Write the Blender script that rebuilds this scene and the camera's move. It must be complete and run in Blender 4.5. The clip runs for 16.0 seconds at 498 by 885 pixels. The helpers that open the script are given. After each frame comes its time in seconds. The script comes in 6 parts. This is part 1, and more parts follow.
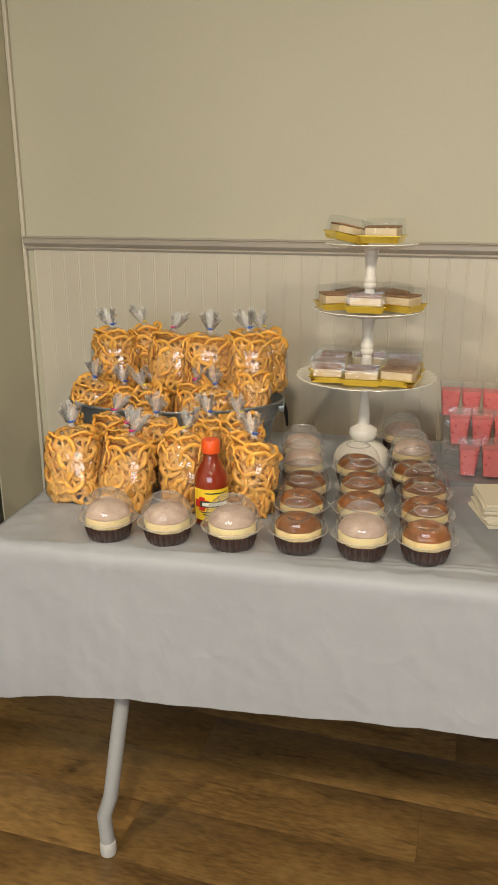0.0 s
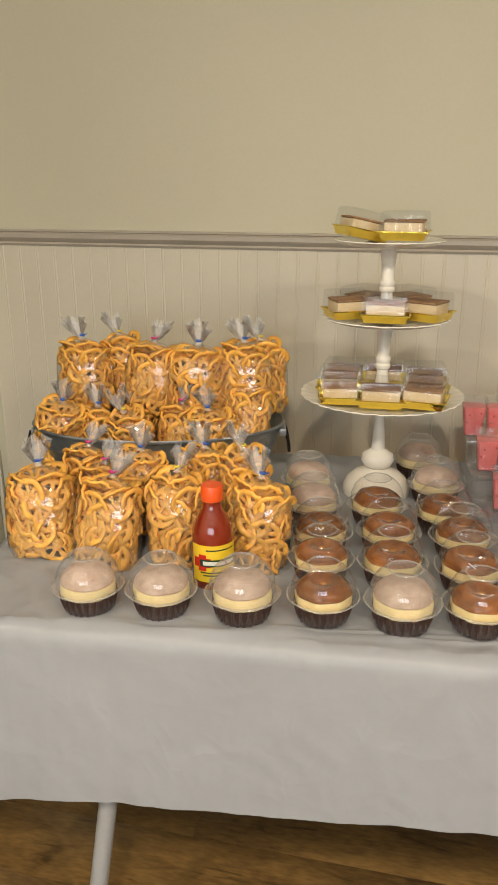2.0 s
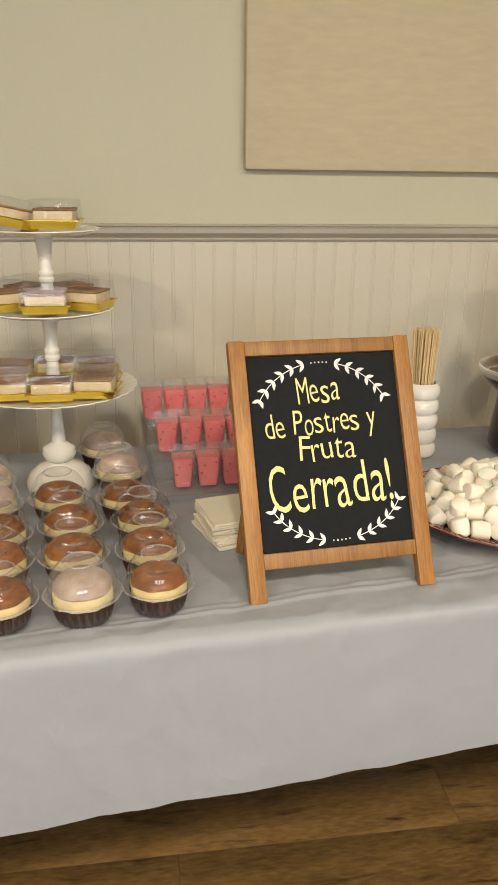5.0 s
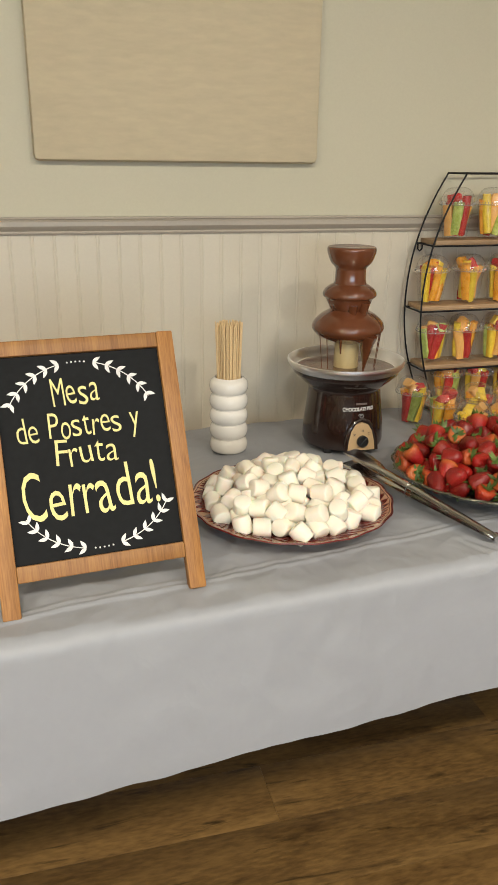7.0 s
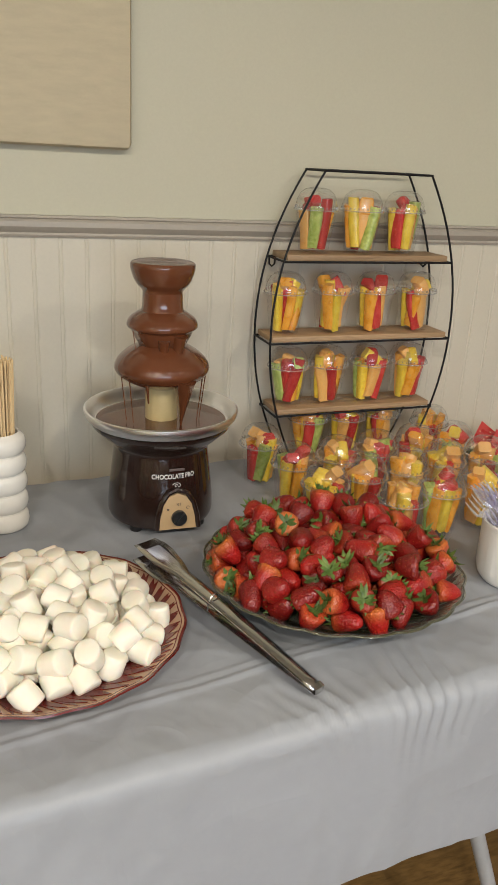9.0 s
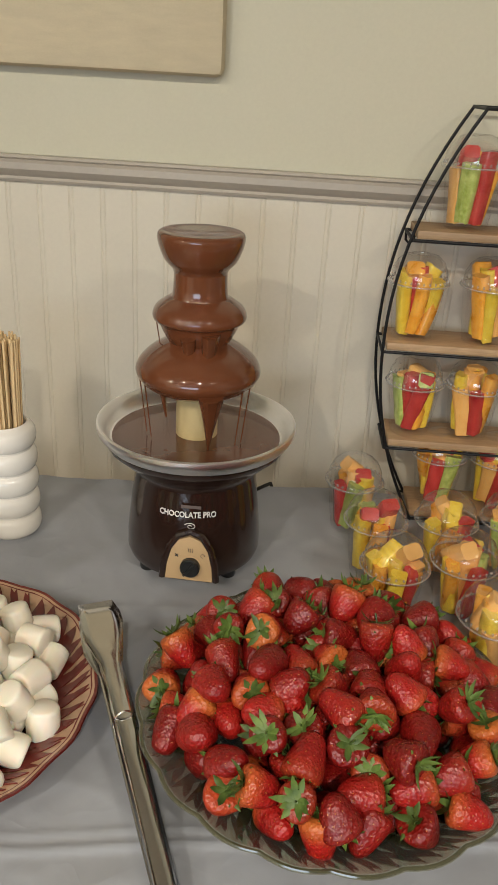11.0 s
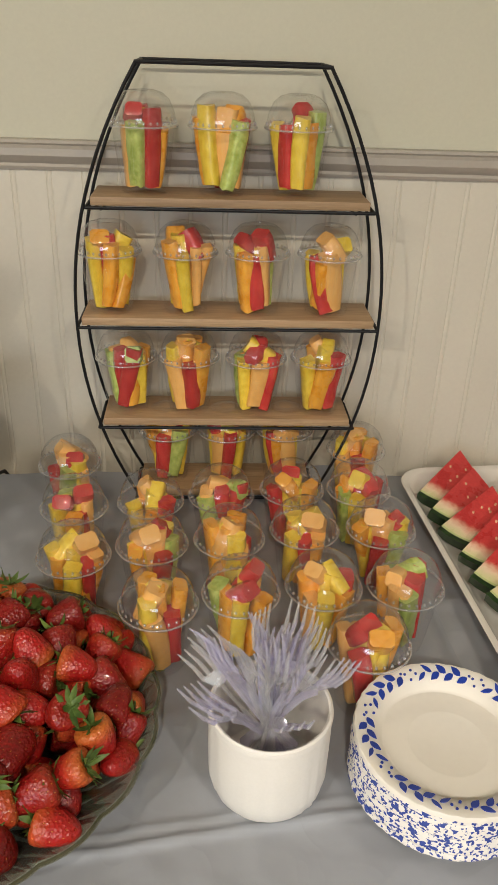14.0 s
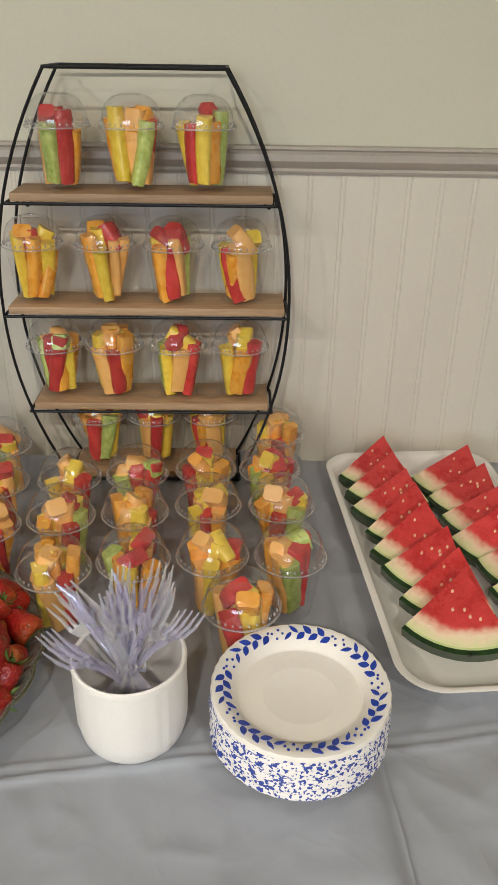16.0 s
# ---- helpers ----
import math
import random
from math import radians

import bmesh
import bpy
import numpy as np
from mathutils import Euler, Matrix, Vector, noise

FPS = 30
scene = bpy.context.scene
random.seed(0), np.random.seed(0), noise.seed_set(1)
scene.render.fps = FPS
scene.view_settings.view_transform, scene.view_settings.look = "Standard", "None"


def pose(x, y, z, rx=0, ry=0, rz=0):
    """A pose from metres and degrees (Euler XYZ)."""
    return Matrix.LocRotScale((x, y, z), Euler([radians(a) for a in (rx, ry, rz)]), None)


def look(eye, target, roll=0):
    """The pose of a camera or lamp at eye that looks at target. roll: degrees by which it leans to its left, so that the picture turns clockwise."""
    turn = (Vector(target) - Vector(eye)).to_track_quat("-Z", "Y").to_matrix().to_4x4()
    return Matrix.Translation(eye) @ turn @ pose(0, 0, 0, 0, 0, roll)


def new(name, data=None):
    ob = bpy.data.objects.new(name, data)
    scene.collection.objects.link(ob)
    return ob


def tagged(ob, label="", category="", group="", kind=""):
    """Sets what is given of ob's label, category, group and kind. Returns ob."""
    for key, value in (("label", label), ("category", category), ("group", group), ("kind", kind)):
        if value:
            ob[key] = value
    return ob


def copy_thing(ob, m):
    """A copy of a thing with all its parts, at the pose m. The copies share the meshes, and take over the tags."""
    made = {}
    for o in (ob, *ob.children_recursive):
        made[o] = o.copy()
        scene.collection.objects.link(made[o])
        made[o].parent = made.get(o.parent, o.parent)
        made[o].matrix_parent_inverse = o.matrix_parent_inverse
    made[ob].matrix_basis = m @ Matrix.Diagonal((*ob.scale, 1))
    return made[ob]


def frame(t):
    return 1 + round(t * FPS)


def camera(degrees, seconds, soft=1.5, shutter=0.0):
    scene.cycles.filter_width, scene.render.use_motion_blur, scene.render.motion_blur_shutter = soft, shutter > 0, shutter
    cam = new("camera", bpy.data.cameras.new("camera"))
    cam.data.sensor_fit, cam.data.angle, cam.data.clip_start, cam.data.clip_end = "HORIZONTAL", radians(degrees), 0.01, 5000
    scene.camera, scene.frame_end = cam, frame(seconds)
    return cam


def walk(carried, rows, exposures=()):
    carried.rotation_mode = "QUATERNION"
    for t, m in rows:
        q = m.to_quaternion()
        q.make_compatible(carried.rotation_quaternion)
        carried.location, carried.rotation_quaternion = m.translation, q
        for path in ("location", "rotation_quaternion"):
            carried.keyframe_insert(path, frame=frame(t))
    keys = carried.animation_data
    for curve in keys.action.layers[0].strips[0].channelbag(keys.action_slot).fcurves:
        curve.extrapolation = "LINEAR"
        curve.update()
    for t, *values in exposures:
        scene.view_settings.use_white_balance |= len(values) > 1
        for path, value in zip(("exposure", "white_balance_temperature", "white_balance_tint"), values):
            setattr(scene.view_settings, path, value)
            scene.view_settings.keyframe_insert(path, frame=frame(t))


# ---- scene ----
cam = camera(35.8, 16.0)
PATH = [
    (0, (1.445, -0.047, 1.395), (0.907, 1.782, 0.79), 0.0),
    (0.5, (1.349, 0.142, 1.399), (0.807, 1.966, 0.782), 1.1),
    (1, (1.289, 0.205, 1.407), (0.746, 2.019, 0.763), -0.1),
    (1.5, (1.272, 0.213, 1.408), (0.74, 2.031, 0.764), -0.2),
    (2, (1.279, 0.218, 1.409), (0.85, 2.061, 0.762), 0.0),
    (2.5, (1.283, 0.225, 1.41), (0.996, 2.093, 0.757), 0.5),
    (3, (1.3, 0.226, 1.416), (1.179, 2.11, 0.756), 0.6),
    (3.5, (1.318, 0.23, 1.411), (1.35, 2.116, 0.746), 0.4),
    (4, (1.325, 0.23, 1.405), (1.492, 2.109, 0.742), 0.7),
    (4.2, (1.324, 0.225, 1.406), (1.525, 2.101, 0.742), 0.8),
    (6.3, (1.548, 0.236, 1.415), (1.907, 2.081, 0.732), 0.1),
    (6.5, (1.572, 0.227, 1.421), (1.961, 2.065, 0.735), 0.1),
    (7, (1.632, 0.232, 1.406), (2.123, 2.047, 0.724), 0.7),
    (7.5, (1.685, 0.242, 1.397), (2.23, 2.04, 0.71), 0.6),
    (8, (1.749, 0.338, 1.391), (2.398, 2.1, 0.702), 1.1),
    (8.5, (1.853, 0.493, 1.402), (2.561, 2.231, 0.711), 0.9),
    (9, (2.023, 0.607, 1.405), (2.67, 2.367, 0.711), 3.1),
    (9.2, (2.105, 0.647, 1.405), (2.634, 2.447, 0.712), 4.4),
    (11.3, (2.501, 0.952, 1.414), (2.376, 2.739, 0.526), 2.9),
    (11.5, (2.518, 0.941, 1.419), (2.401, 2.72, 0.513), 2.5),
    (12, (2.576, 0.917, 1.421), (2.507, 2.687, 0.491), 2.3),
    (12.5, (2.641, 0.905, 1.417), (2.664, 2.674, 0.484), 2.6),
    (13, (2.719, 0.922, 1.429), (2.804, 2.679, 0.477), 2.5),
    (13.5, (2.776, 0.977, 1.429), (2.888, 2.737, 0.485), 2.8),
    (14, (2.807, 1.018, 1.425), (2.89, 2.78, 0.483), 2.0),
    (14.5, (2.849, 1.016, 1.431), (2.878, 2.782, 0.492), 1.1),
    (15, (2.899, 0.995, 1.433), (2.884, 2.762, 0.498), 0.6),
    (15.5, (2.937, 0.97, 1.427), (2.915, 2.741, 0.498), 0.5),
    (16, (2.983, 0.944, 1.425), (2.985, 2.715, 0.495), 0.9),
]
walk(cam, [(t, look(eye, target, roll)) for t, eye, target, roll in PATH],
     exposures=[(0, -0.09, 6450, 10), (2, -0.06, 6600, 10.5), (5, -0.02, 6400, 10), (7, -0.02, 6100, 10), (9, -0.07, 5850, 10.5), (12.5, -0.02, 6080, 10.8), (14, -0.05, 6000, 11.0), (16, -0.04, 5650, 10.8)])

# ---- light ----
scene.cycles.transparent_max_bounces = 32
world = bpy.data.worlds.new("daylight")
scene.world = world
world.use_nodes = True
sky = world.node_tree.nodes.new("ShaderNodeTexSky")
sky.sky_type, sky.sun_disc = "NISHITA", False
sky.sun_elevation, sky.sun_rotation = radians(40), radians(120)
world.node_tree.links.new(sky.outputs[0], world.node_tree.nodes["Background"].inputs[0])
world.node_tree.nodes["Background"].inputs[1].default_value = 0.1


def area_lamp(name, eye, target, width, height, watts, colour, shape="RECTANGLE"):
    data = bpy.data.lights.new(name, "AREA")
    data.shape, data.size, data.energy, data.color = shape, width, watts, colour
    if shape == "RECTANGLE":
        data.size_y = height
    ob = new(name, data)
    ob.matrix_world = look(eye, target)
    return ob


area_lamp("window_light", (1.6, -3.9, 1.55), (1.6, 2, 1.2), 3.0, 1.3, 70, (0.80, 0.90, 1.0))
for lamp_x in (0.1, 1.4, 2.7, 4.0):
    area_lamp("ceiling_light", (lamp_x, -0.6, 2.70), (lamp_x, -0.6, 0), 0.11, 0.11, 39, (1.0, 0.87, 0.68), "DISK")
    area_lamp("ceiling_light", (lamp_x, -2.6, 2.70), (lamp_x, -2.6, 0), 0.11, 0.11, 15, (1.0, 0.87, 0.68), "DISK")


# ---- mesh helpers ----
def smooth_profile(prof, n=4):
    """Rounds a (radius, z) profile by running a smooth curve through it."""
    out = []
    for i in range(len(prof) - 1):
        p0, p1, p2, p3 = prof[max(0, i - 1)], prof[i], prof[i + 1], prof[min(len(prof) - 1, i + 2)]
        for k in range(n):
            t = k / n
            q = [0.5 * (2 * b + (c - a) * t + (2 * a - 5 * b + 4 * c - d) * t * t + (3 * b - a - 3 * c + d) * t ** 3) for a, b, c, d in zip(p0, p1, p2, p3)]
            out.append((max(0.0, q[0]), q[1]))
    return out + [prof[-1]]


class Geo:
    """Vertices and faces that become one mesh."""

    def __init__(self):
        self.v, self.f = [], []

    def add(self, v, f, m=None):
        n = len(self.v)
        self.v += [tuple(m @ Vector(p)) for p in v] if m else [tuple(p) for p in v]
        self.f += [tuple(i + n for i in q) for q in f]
        return self

    def lathe(self, profile, seg=32, m=None, wave=None, arc=None):
        """Turns (radius, z) points about z; wave(angle, i) scales the radius."""
        v, f = [], []
        for i, (r, z) in enumerate(profile):
            for k in range(seg):
                a = 2 * math.pi * k / seg
                s = wave(a, i) if wave else 1.0
                v.append((r * s * math.cos(a), r * s * math.sin(a), z))
        for i in range(len(profile) - 1):
            for k in range(seg):
                k2 = (k + 1) % seg
                f.append((i * seg + k, i * seg + k2, (i + 1) * seg + k2, (i + 1) * seg + k))
        if profile[0][0] > 1e-4 and arc != "open":
            f.append(tuple(range(seg))[::-1])
        if profile[-1][0] > 1e-4 and arc != "open":
            f.append(tuple((len(profile) - 1) * seg + k for k in range(seg)))
        return self.add(v, f, m)

    def box(self, x0, y0, z0, x1, y1, z1, b=0.0, m=None):
        """A box with chamfered edges."""
        bm = bmesh.new()
        bmesh.ops.create_cube(bm, size=1.0)
        for q in bm.verts:
            q.co = Vector(((x0 + x1) / 2 + q.co.x * (x1 - x0), (y0 + y1) / 2 + q.co.y * (y1 - y0), (z0 + z1) / 2 + q.co.z * (z1 - z0)))
        if b:
            bmesh.ops.bevel(bm, geom=bm.edges[:], offset=b, segments=2, profile=0.5, affect="EDGES")
        bm.verts.index_update()
        self.add([q.co for q in bm.verts], [[q.index for q in p.verts] for p in bm.faces], m)
        bm.free()
        return self

    def tube(self, path, r, seg=8, m=None, closed=False, flat=1.0):
        """A round bar along points; r may be a list."""
        P = [Vector(p) for p in path]
        n = len(P)
        v, f = [], []
        up = None
        for i in range(n):
            a = P[i - 1] if (i > 0 or closed) else P[0]
            b = P[(i + 1) % n] if (i < n - 1 or closed) else P[-1]
            d = (b - a).normalized()
            if up is None:
                up = Vector((0, 0, 1)) if abs(d.z) < 0.9 else Vector((1, 0, 0))
            s = d.cross(up).normalized()
            up = s.cross(d).normalized()
            rr = r[i] if isinstance(r, (list, tuple)) else r
            for k in range(seg):
                c = 2 * math.pi * k / seg
                v.append(P[i] + s * math.cos(c) * rr + up * math.sin(c) * rr * flat)
        for i in range(n if closed else n - 1):
            j = (i + 1) % n
            for k in range(seg):
                k2 = (k + 1) % seg
                f.append((i * seg + k, i * seg + k2, j * seg + k2, j * seg + k))
        if not closed:
            f.append(tuple(range(seg))[::-1])
            f.append(tuple((n - 1) * seg + k for k in range(seg)))
        return self.add(v, f, m)

    def extrude(self, outline, h0, h1, m=None):
        """A flat outline (x, y) made solid from z h0 to h1."""
        n = len(outline)
        v = [(x, y, h0) for x, y in outline] + [(x, y, h1) for x, y in outline]
        f = [tuple(range(n))[::-1], tuple(range(n, 2 * n))]
        f += [(i, (i + 1) % n, n + (i + 1) % n, n + i) for i in range(n)]
        return self.add(v, f, m)

    def mesh(self, name, sharp=38):
        me = bpy.data.meshes.new(name)
        me.from_pydata(self.v, [], self.f)
        me.polygons.foreach_set("use_smooth", [True] * len(me.polygons))
        me.update()
        me.set_sharp_from_angle(angle=radians(sharp))
        return me


def mesh_of(geo, name, material, sharp=38):
    me = geo.mesh(name, sharp) if isinstance(geo, Geo) else geo
    if not me.materials:
        me.materials.append(material)
    return me


def part(name, geo, material, parent=None, label="", m=None, sharp=38):
    """One mesh object under a thing or under a part."""
    ob = new(name, mesh_of(geo, name, material, sharp))
    if parent:
        ob.parent = parent
    if m is not None:
        ob.matrix_basis = m
    return tagged(ob, label)


def thing(name, label, category, m=None, group="", kind=""):
    """An Empty at a thing's base."""
    ob = new(name)
    ob.empty_display_size = 0.05
    if m is not None:
        ob.matrix_basis = m
    return tagged(ob, label, category, group, kind)


def structure(name, geo, material, label, category, sharp=38):
    ob = new(name, mesh_of(geo, name, material, sharp))
    return tagged(ob, label, category, kind="structure")


# ---- materials ----
def node(nt, kind, **inputs):
    n = nt.nodes.new(kind)
    for k, v in inputs.items():
        n.inputs[k.replace("_", " ")].default_value = v
    return n


def material(name, colour, rough=0.5, metal=0.0, vary=0.12, scale=8.0, fine=120.0, bump=0.1, depth=0.002, coat=0.0,
             sub=0.0, sub_colour=None, spec=0.5, tint=None, each=0.0, stretch=(1, 1, 1), coords="Object", trans=0.0):
    """A surface with variation at two scales, fine relief and uneven gloss."""
    ma = bpy.data.materials.new(name)
    ma.use_nodes = True
    nt = ma.node_tree
    bs = nt.nodes["Principled BSDF"]
    tc = nt.nodes.new("ShaderNodeTexCoord")
    mp = nt.nodes.new("ShaderNodeMapping")
    mp.inputs["Scale"].default_value = stretch
    nt.links.new(tc.outputs[coords], mp.inputs[0])
    info = nt.nodes.new("ShaderNodeObjectInfo")
    big, small = node(nt, "ShaderNodeTexNoise", Scale=scale, Detail=4.0), node(nt, "ShaderNodeTexNoise", Scale=fine, Detail=3.0)
    for n in (big, small):
        n.noise_dimensions = "4D"
        nt.links.new(mp.outputs[0], n.inputs["Vector"])
        mul = node(nt, "ShaderNodeMath")
        mul.operation = "MULTIPLY"
        mul.inputs[1].default_value = 17.0
        nt.links.new(info.outputs["Random"], mul.inputs[0])
        nt.links.new(mul.outputs[0], n.inputs["W"])
    ramp = nt.nodes.new("ShaderNodeValToRGB")
    lo = [c * (1 - vary) for c in colour]
    hi = tint if tint else [min(1, c * (1 + vary)) for c in colour]
    ramp.color_ramp.elements[0].position, ramp.color_ramp.elements[1].position = 0.3, 0.7
    ramp.color_ramp.elements[0].color, ramp.color_ramp.elements[1].color = (*lo, 1), (*hi, 1)
    mixn = node(nt, "ShaderNodeMix", Factor=0.35)
    nt.links.new(big.outputs[0], mixn.inputs["A"])
    nt.links.new(small.outputs[0], mixn.inputs["B"])
    nt.links.new(mixn.outputs[0], ramp.inputs[0])
    out = ramp.outputs[0]
    if each:
        hsv = nt.nodes.new("ShaderNodeHueSaturation")
        rng = node(nt, "ShaderNodeMapRange")
        rng.inputs["To Min"].default_value, rng.inputs["To Max"].default_value = 1 - each, 1 + each
        nt.links.new(info.outputs["Random"], rng.inputs["Value"])
        nt.links.new(rng.outputs[0], hsv.inputs["Value"])
        nt.links.new(out, hsv.inputs["Color"])
        out = hsv.outputs[0]
    nt.links.new(out, bs.inputs["Base Color"])
    rr = node(nt, "ShaderNodeMapRange")
    rr.inputs["To Min"].default_value, rr.inputs["To Max"].default_value = max(0.02, rough * 0.8), min(1, rough * 1.2)
    nt.links.new(big.outputs[0], rr.inputs["Value"])
    nt.links.new(rr.outputs[0], bs.inputs["Roughness"])
    bs.inputs["Metallic"].default_value = metal
    bs.inputs["Specular IOR Level"].default_value = spec
    bs.inputs["Coat Weight"].default_value = coat
    bs.inputs["Transmission Weight"].default_value = trans
    if sub:
        bs.inputs["Subsurface Weight"].default_value = sub
        bs.inputs["Subsurface Radius"].default_value = sub_colour or (0.01, 0.006, 0.004)
        bs.inputs["Subsurface Scale"].default_value = 1.0
    if bump:
        bp = node(nt, "ShaderNodeBump", Strength=bump, Distance=depth)
        nt.links.new(mixn.outputs[0], bp.inputs["Height"])
        nt.links.new(bp.outputs[0], bs.inputs["Normal"])
    return ma


def clear_plastic(name, tint=(0.96, 0.97, 0.98), rough=0.06, gloss=1.0, haze=0.0, crinkle=0.0, edge=0.45):
    """Thin clear film: light passes straight, gloss by Fresnel, a little haze."""
    ma = bpy.data.materials.new(name)
    ma.use_nodes = True
    nt = ma.node_tree
    nt.nodes.remove(nt.nodes["Principled BSDF"])
    tr, gl = node(nt, "ShaderNodeBsdfTransparent", Color=(*tint, 1)), node(nt, "ShaderNodeBsdfGlossy", Roughness=rough)
    fr = node(nt, "ShaderNodeLayerWeight", Blend=0.5)
    po = node(nt, "ShaderNodeMath")
    po.operation = "POWER"
    po.inputs[1].default_value = 4.0
    nt.links.new(fr.outputs["Facing"], po.inputs[0])
    mu = node(nt, "ShaderNodeMath")
    mu.operation = "MULTIPLY_ADD"
    mu.inputs[1].default_value, mu.inputs[2].default_value = edge * gloss, 0.060 * gloss
    nt.links.new(po.outputs[0], mu.inputs[0])
    mx = nt.nodes.new("ShaderNodeMixShader")
    nt.links.new(mu.outputs[0], mx.inputs[0])
    nt.links.new(tr.outputs[0], mx.inputs[1])
    nt.links.new(gl.outputs[0], mx.inputs[2])
    last = mx
    if crinkle:
        tc = nt.nodes.new("ShaderNodeTexCoord")
        nz = node(nt, "ShaderNodeTexNoise", Scale=45.0, Detail=3.0)
        nt.links.new(tc.outputs["Object"], nz.inputs["Vector"])
        bp = node(nt, "ShaderNodeBump", Strength=crinkle, Distance=0.004)
        nt.links.new(nz.outputs[0], bp.inputs["Height"])
        nt.links.new(bp.outputs[0], gl.inputs["Normal"])
        nt.links.new(bp.outputs[0], fr.inputs["Normal"])
    if haze:
        df = node(nt, "ShaderNodeBsdfDiffuse", Color=(0.85, 0.85, 0.85, 1))
        m2 = node(nt, "ShaderNodeMixShader", Fac=haze)
        nt.links.new(mx.outputs[0], m2.inputs[1])
        nt.links.new(df.outputs[0], m2.inputs[2])
        last = m2
    nt.links.new(last.outputs[0], nt.nodes["Material Output"].inputs[0])
    return ma


def wood(name, dark, light, along=0, rough=0.45, ring=7.0, bump=0.15, each=0.18, crack=0.0):
    """Wood with long grain along x (0) or y (1), a little different on each piece."""
    ma = bpy.data.materials.new(name)
    ma.use_nodes = True
    nt = ma.node_tree
    bs = nt.nodes["Principled BSDF"]
    tc, info = nt.nodes.new("ShaderNodeTexCoord"), nt.nodes.new("ShaderNodeObjectInfo")
    mp = nt.nodes.new("ShaderNodeMapping")
    mp.inputs["Scale"].default_value = (1.2, ring, ring) if along == 0 else (ring, 1.2, ring)
    nt.links.new(tc.outputs["Object"], mp.inputs[0])
    mul = node(nt, "ShaderNodeMath")
    mul.operation = "MULTIPLY"
    mul.inputs[1].default_value = 31.0
    nt.links.new(info.outputs["Random"], mul.inputs[0])
    a = node(nt, "ShaderNodeTexNoise", Scale=1.6, Detail=6.0, Distortion=1.2)
    b = node(nt, "ShaderNodeTexNoise", Scale=26.0, Detail=7.0)
    for n in (a, b):
        n.noise_dimensions = "4D"
        nt.links.new(mp.outputs[0], n.inputs["Vector"])
        nt.links.new(mul.outputs[0], n.inputs["W"])
    mx = node(nt, "ShaderNodeMix", Factor=0.46)
    nt.links.new(a.outputs[0], mx.inputs["A"])
    nt.links.new(b.outputs[0], mx.inputs["B"])
    ramp = nt.nodes.new("ShaderNodeValToRGB")
    ramp.color_ramp.elements[0].position, ramp.color_ramp.elements[1].position = 0.34, 0.64
    ramp.color_ramp.elements[0].color, ramp.color_ramp.elements[1].color = (*dark, 1), (*light, 1)
    nt.links.new(mx.outputs[0], ramp.inputs[0])
    hsv = nt.nodes.new("ShaderNodeHueSaturation")
    rng = node(nt, "ShaderNodeMapRange")
    rng.inputs["To Min"].default_value, rng.inputs["To Max"].default_value = 1 - each, 1 + each
    nt.links.new(info.outputs["Random"], rng.inputs["Value"])
    nt.links.new(rng.outputs[0], hsv.inputs["Value"])
    nt.links.new(ramp.outputs[0], hsv.inputs["Color"])
    col = hsv.outputs[0]
    if crack:
        mp2 = nt.nodes.new("ShaderNodeMapping")
        mp2.inputs["Scale"].default_value = (2.2, 15, 15) if along == 0 else (15, 2.2, 15)
        nt.links.new(tc.outputs["Object"], mp2.inputs[0])
        c = node(nt, "ShaderNodeTexNoise", Scale=1.5, Detail=5.0, Roughness=0.62, Distortion=1.6)
        c.noise_dimensions = "4D"
        nt.links.new(mp2.outputs[0], c.inputs["Vector"])
        nt.links.new(mul.outputs[0], c.inputs["W"])
        cr = nt.nodes.new("ShaderNodeValToRGB")
        els = cr.color_ramp.elements
        els[0].position, els[1].position = 0.30, 0.42
        els[0].color, els[1].color = (1 - crack, 1 - crack, 1 - crack, 1), (1, 1, 1, 1)
        nt.links.new(c.outputs[0], cr.inputs[0])
        mm = nt.nodes.new("ShaderNodeMix")
        mm.data_type, mm.blend_type = "RGBA", "MULTIPLY"
        mm.inputs["Factor"].default_value = 1.0
        nt.links.new(col, mm.inputs["A"])
        nt.links.new(cr.outputs[0], mm.inputs["B"])
        col = mm.outputs["Result"]
    nt.links.new(col, bs.inputs["Base Color"])
    bs.inputs["Roughness"].default_value = rough
    bp = node(nt, "ShaderNodeBump", Strength=bump, Distance=0.002)
    nt.links.new(mx.outputs[0], bp.inputs["Height"])
    nt.links.new(bp.outputs[0], bs.inputs["Normal"])
    return ma


WALL = material("cream_wall_paint", (0.54, 0.515, 0.39), 0.55, vary=0.05, scale=1.5, fine=220, bump=0.12, depth=0.001)
WAINSCOT = material("cream_wainscot_paint", (0.60, 0.555, 0.45), 0.42, vary=0.05, scale=2.5, fine=160, bump=0.06, depth=0.001)
RAIL = material("taupe_rail_paint", (0.40, 0.36, 0.30), 0.4, vary=0.08, scale=4, fine=140, bump=0.08, depth=0.001)
# dark tone for walls out of view, chosen to cut their bounced light
TAUPE = material("unseen_wall_taupe", (0.22, 0.20, 0.17), 0.6, vary=0.06, scale=2, fine=180)
CEILING = material("white_ceiling_paint", (0.62, 0.60, 0.55), 0.7, vary=0.04, scale=2, fine=90)
# near-black colour that stands in for the darkness beyond the doorway
ROOM_SHADE = material("room_shade_black", (0.02, 0.02, 0.02), 0.7)
# black of the slab that makes the doorway's jamb look dark
DOORWAY_SHADE = material("doorway_shade_black", (0.012, 0.012, 0.012), 0.5)
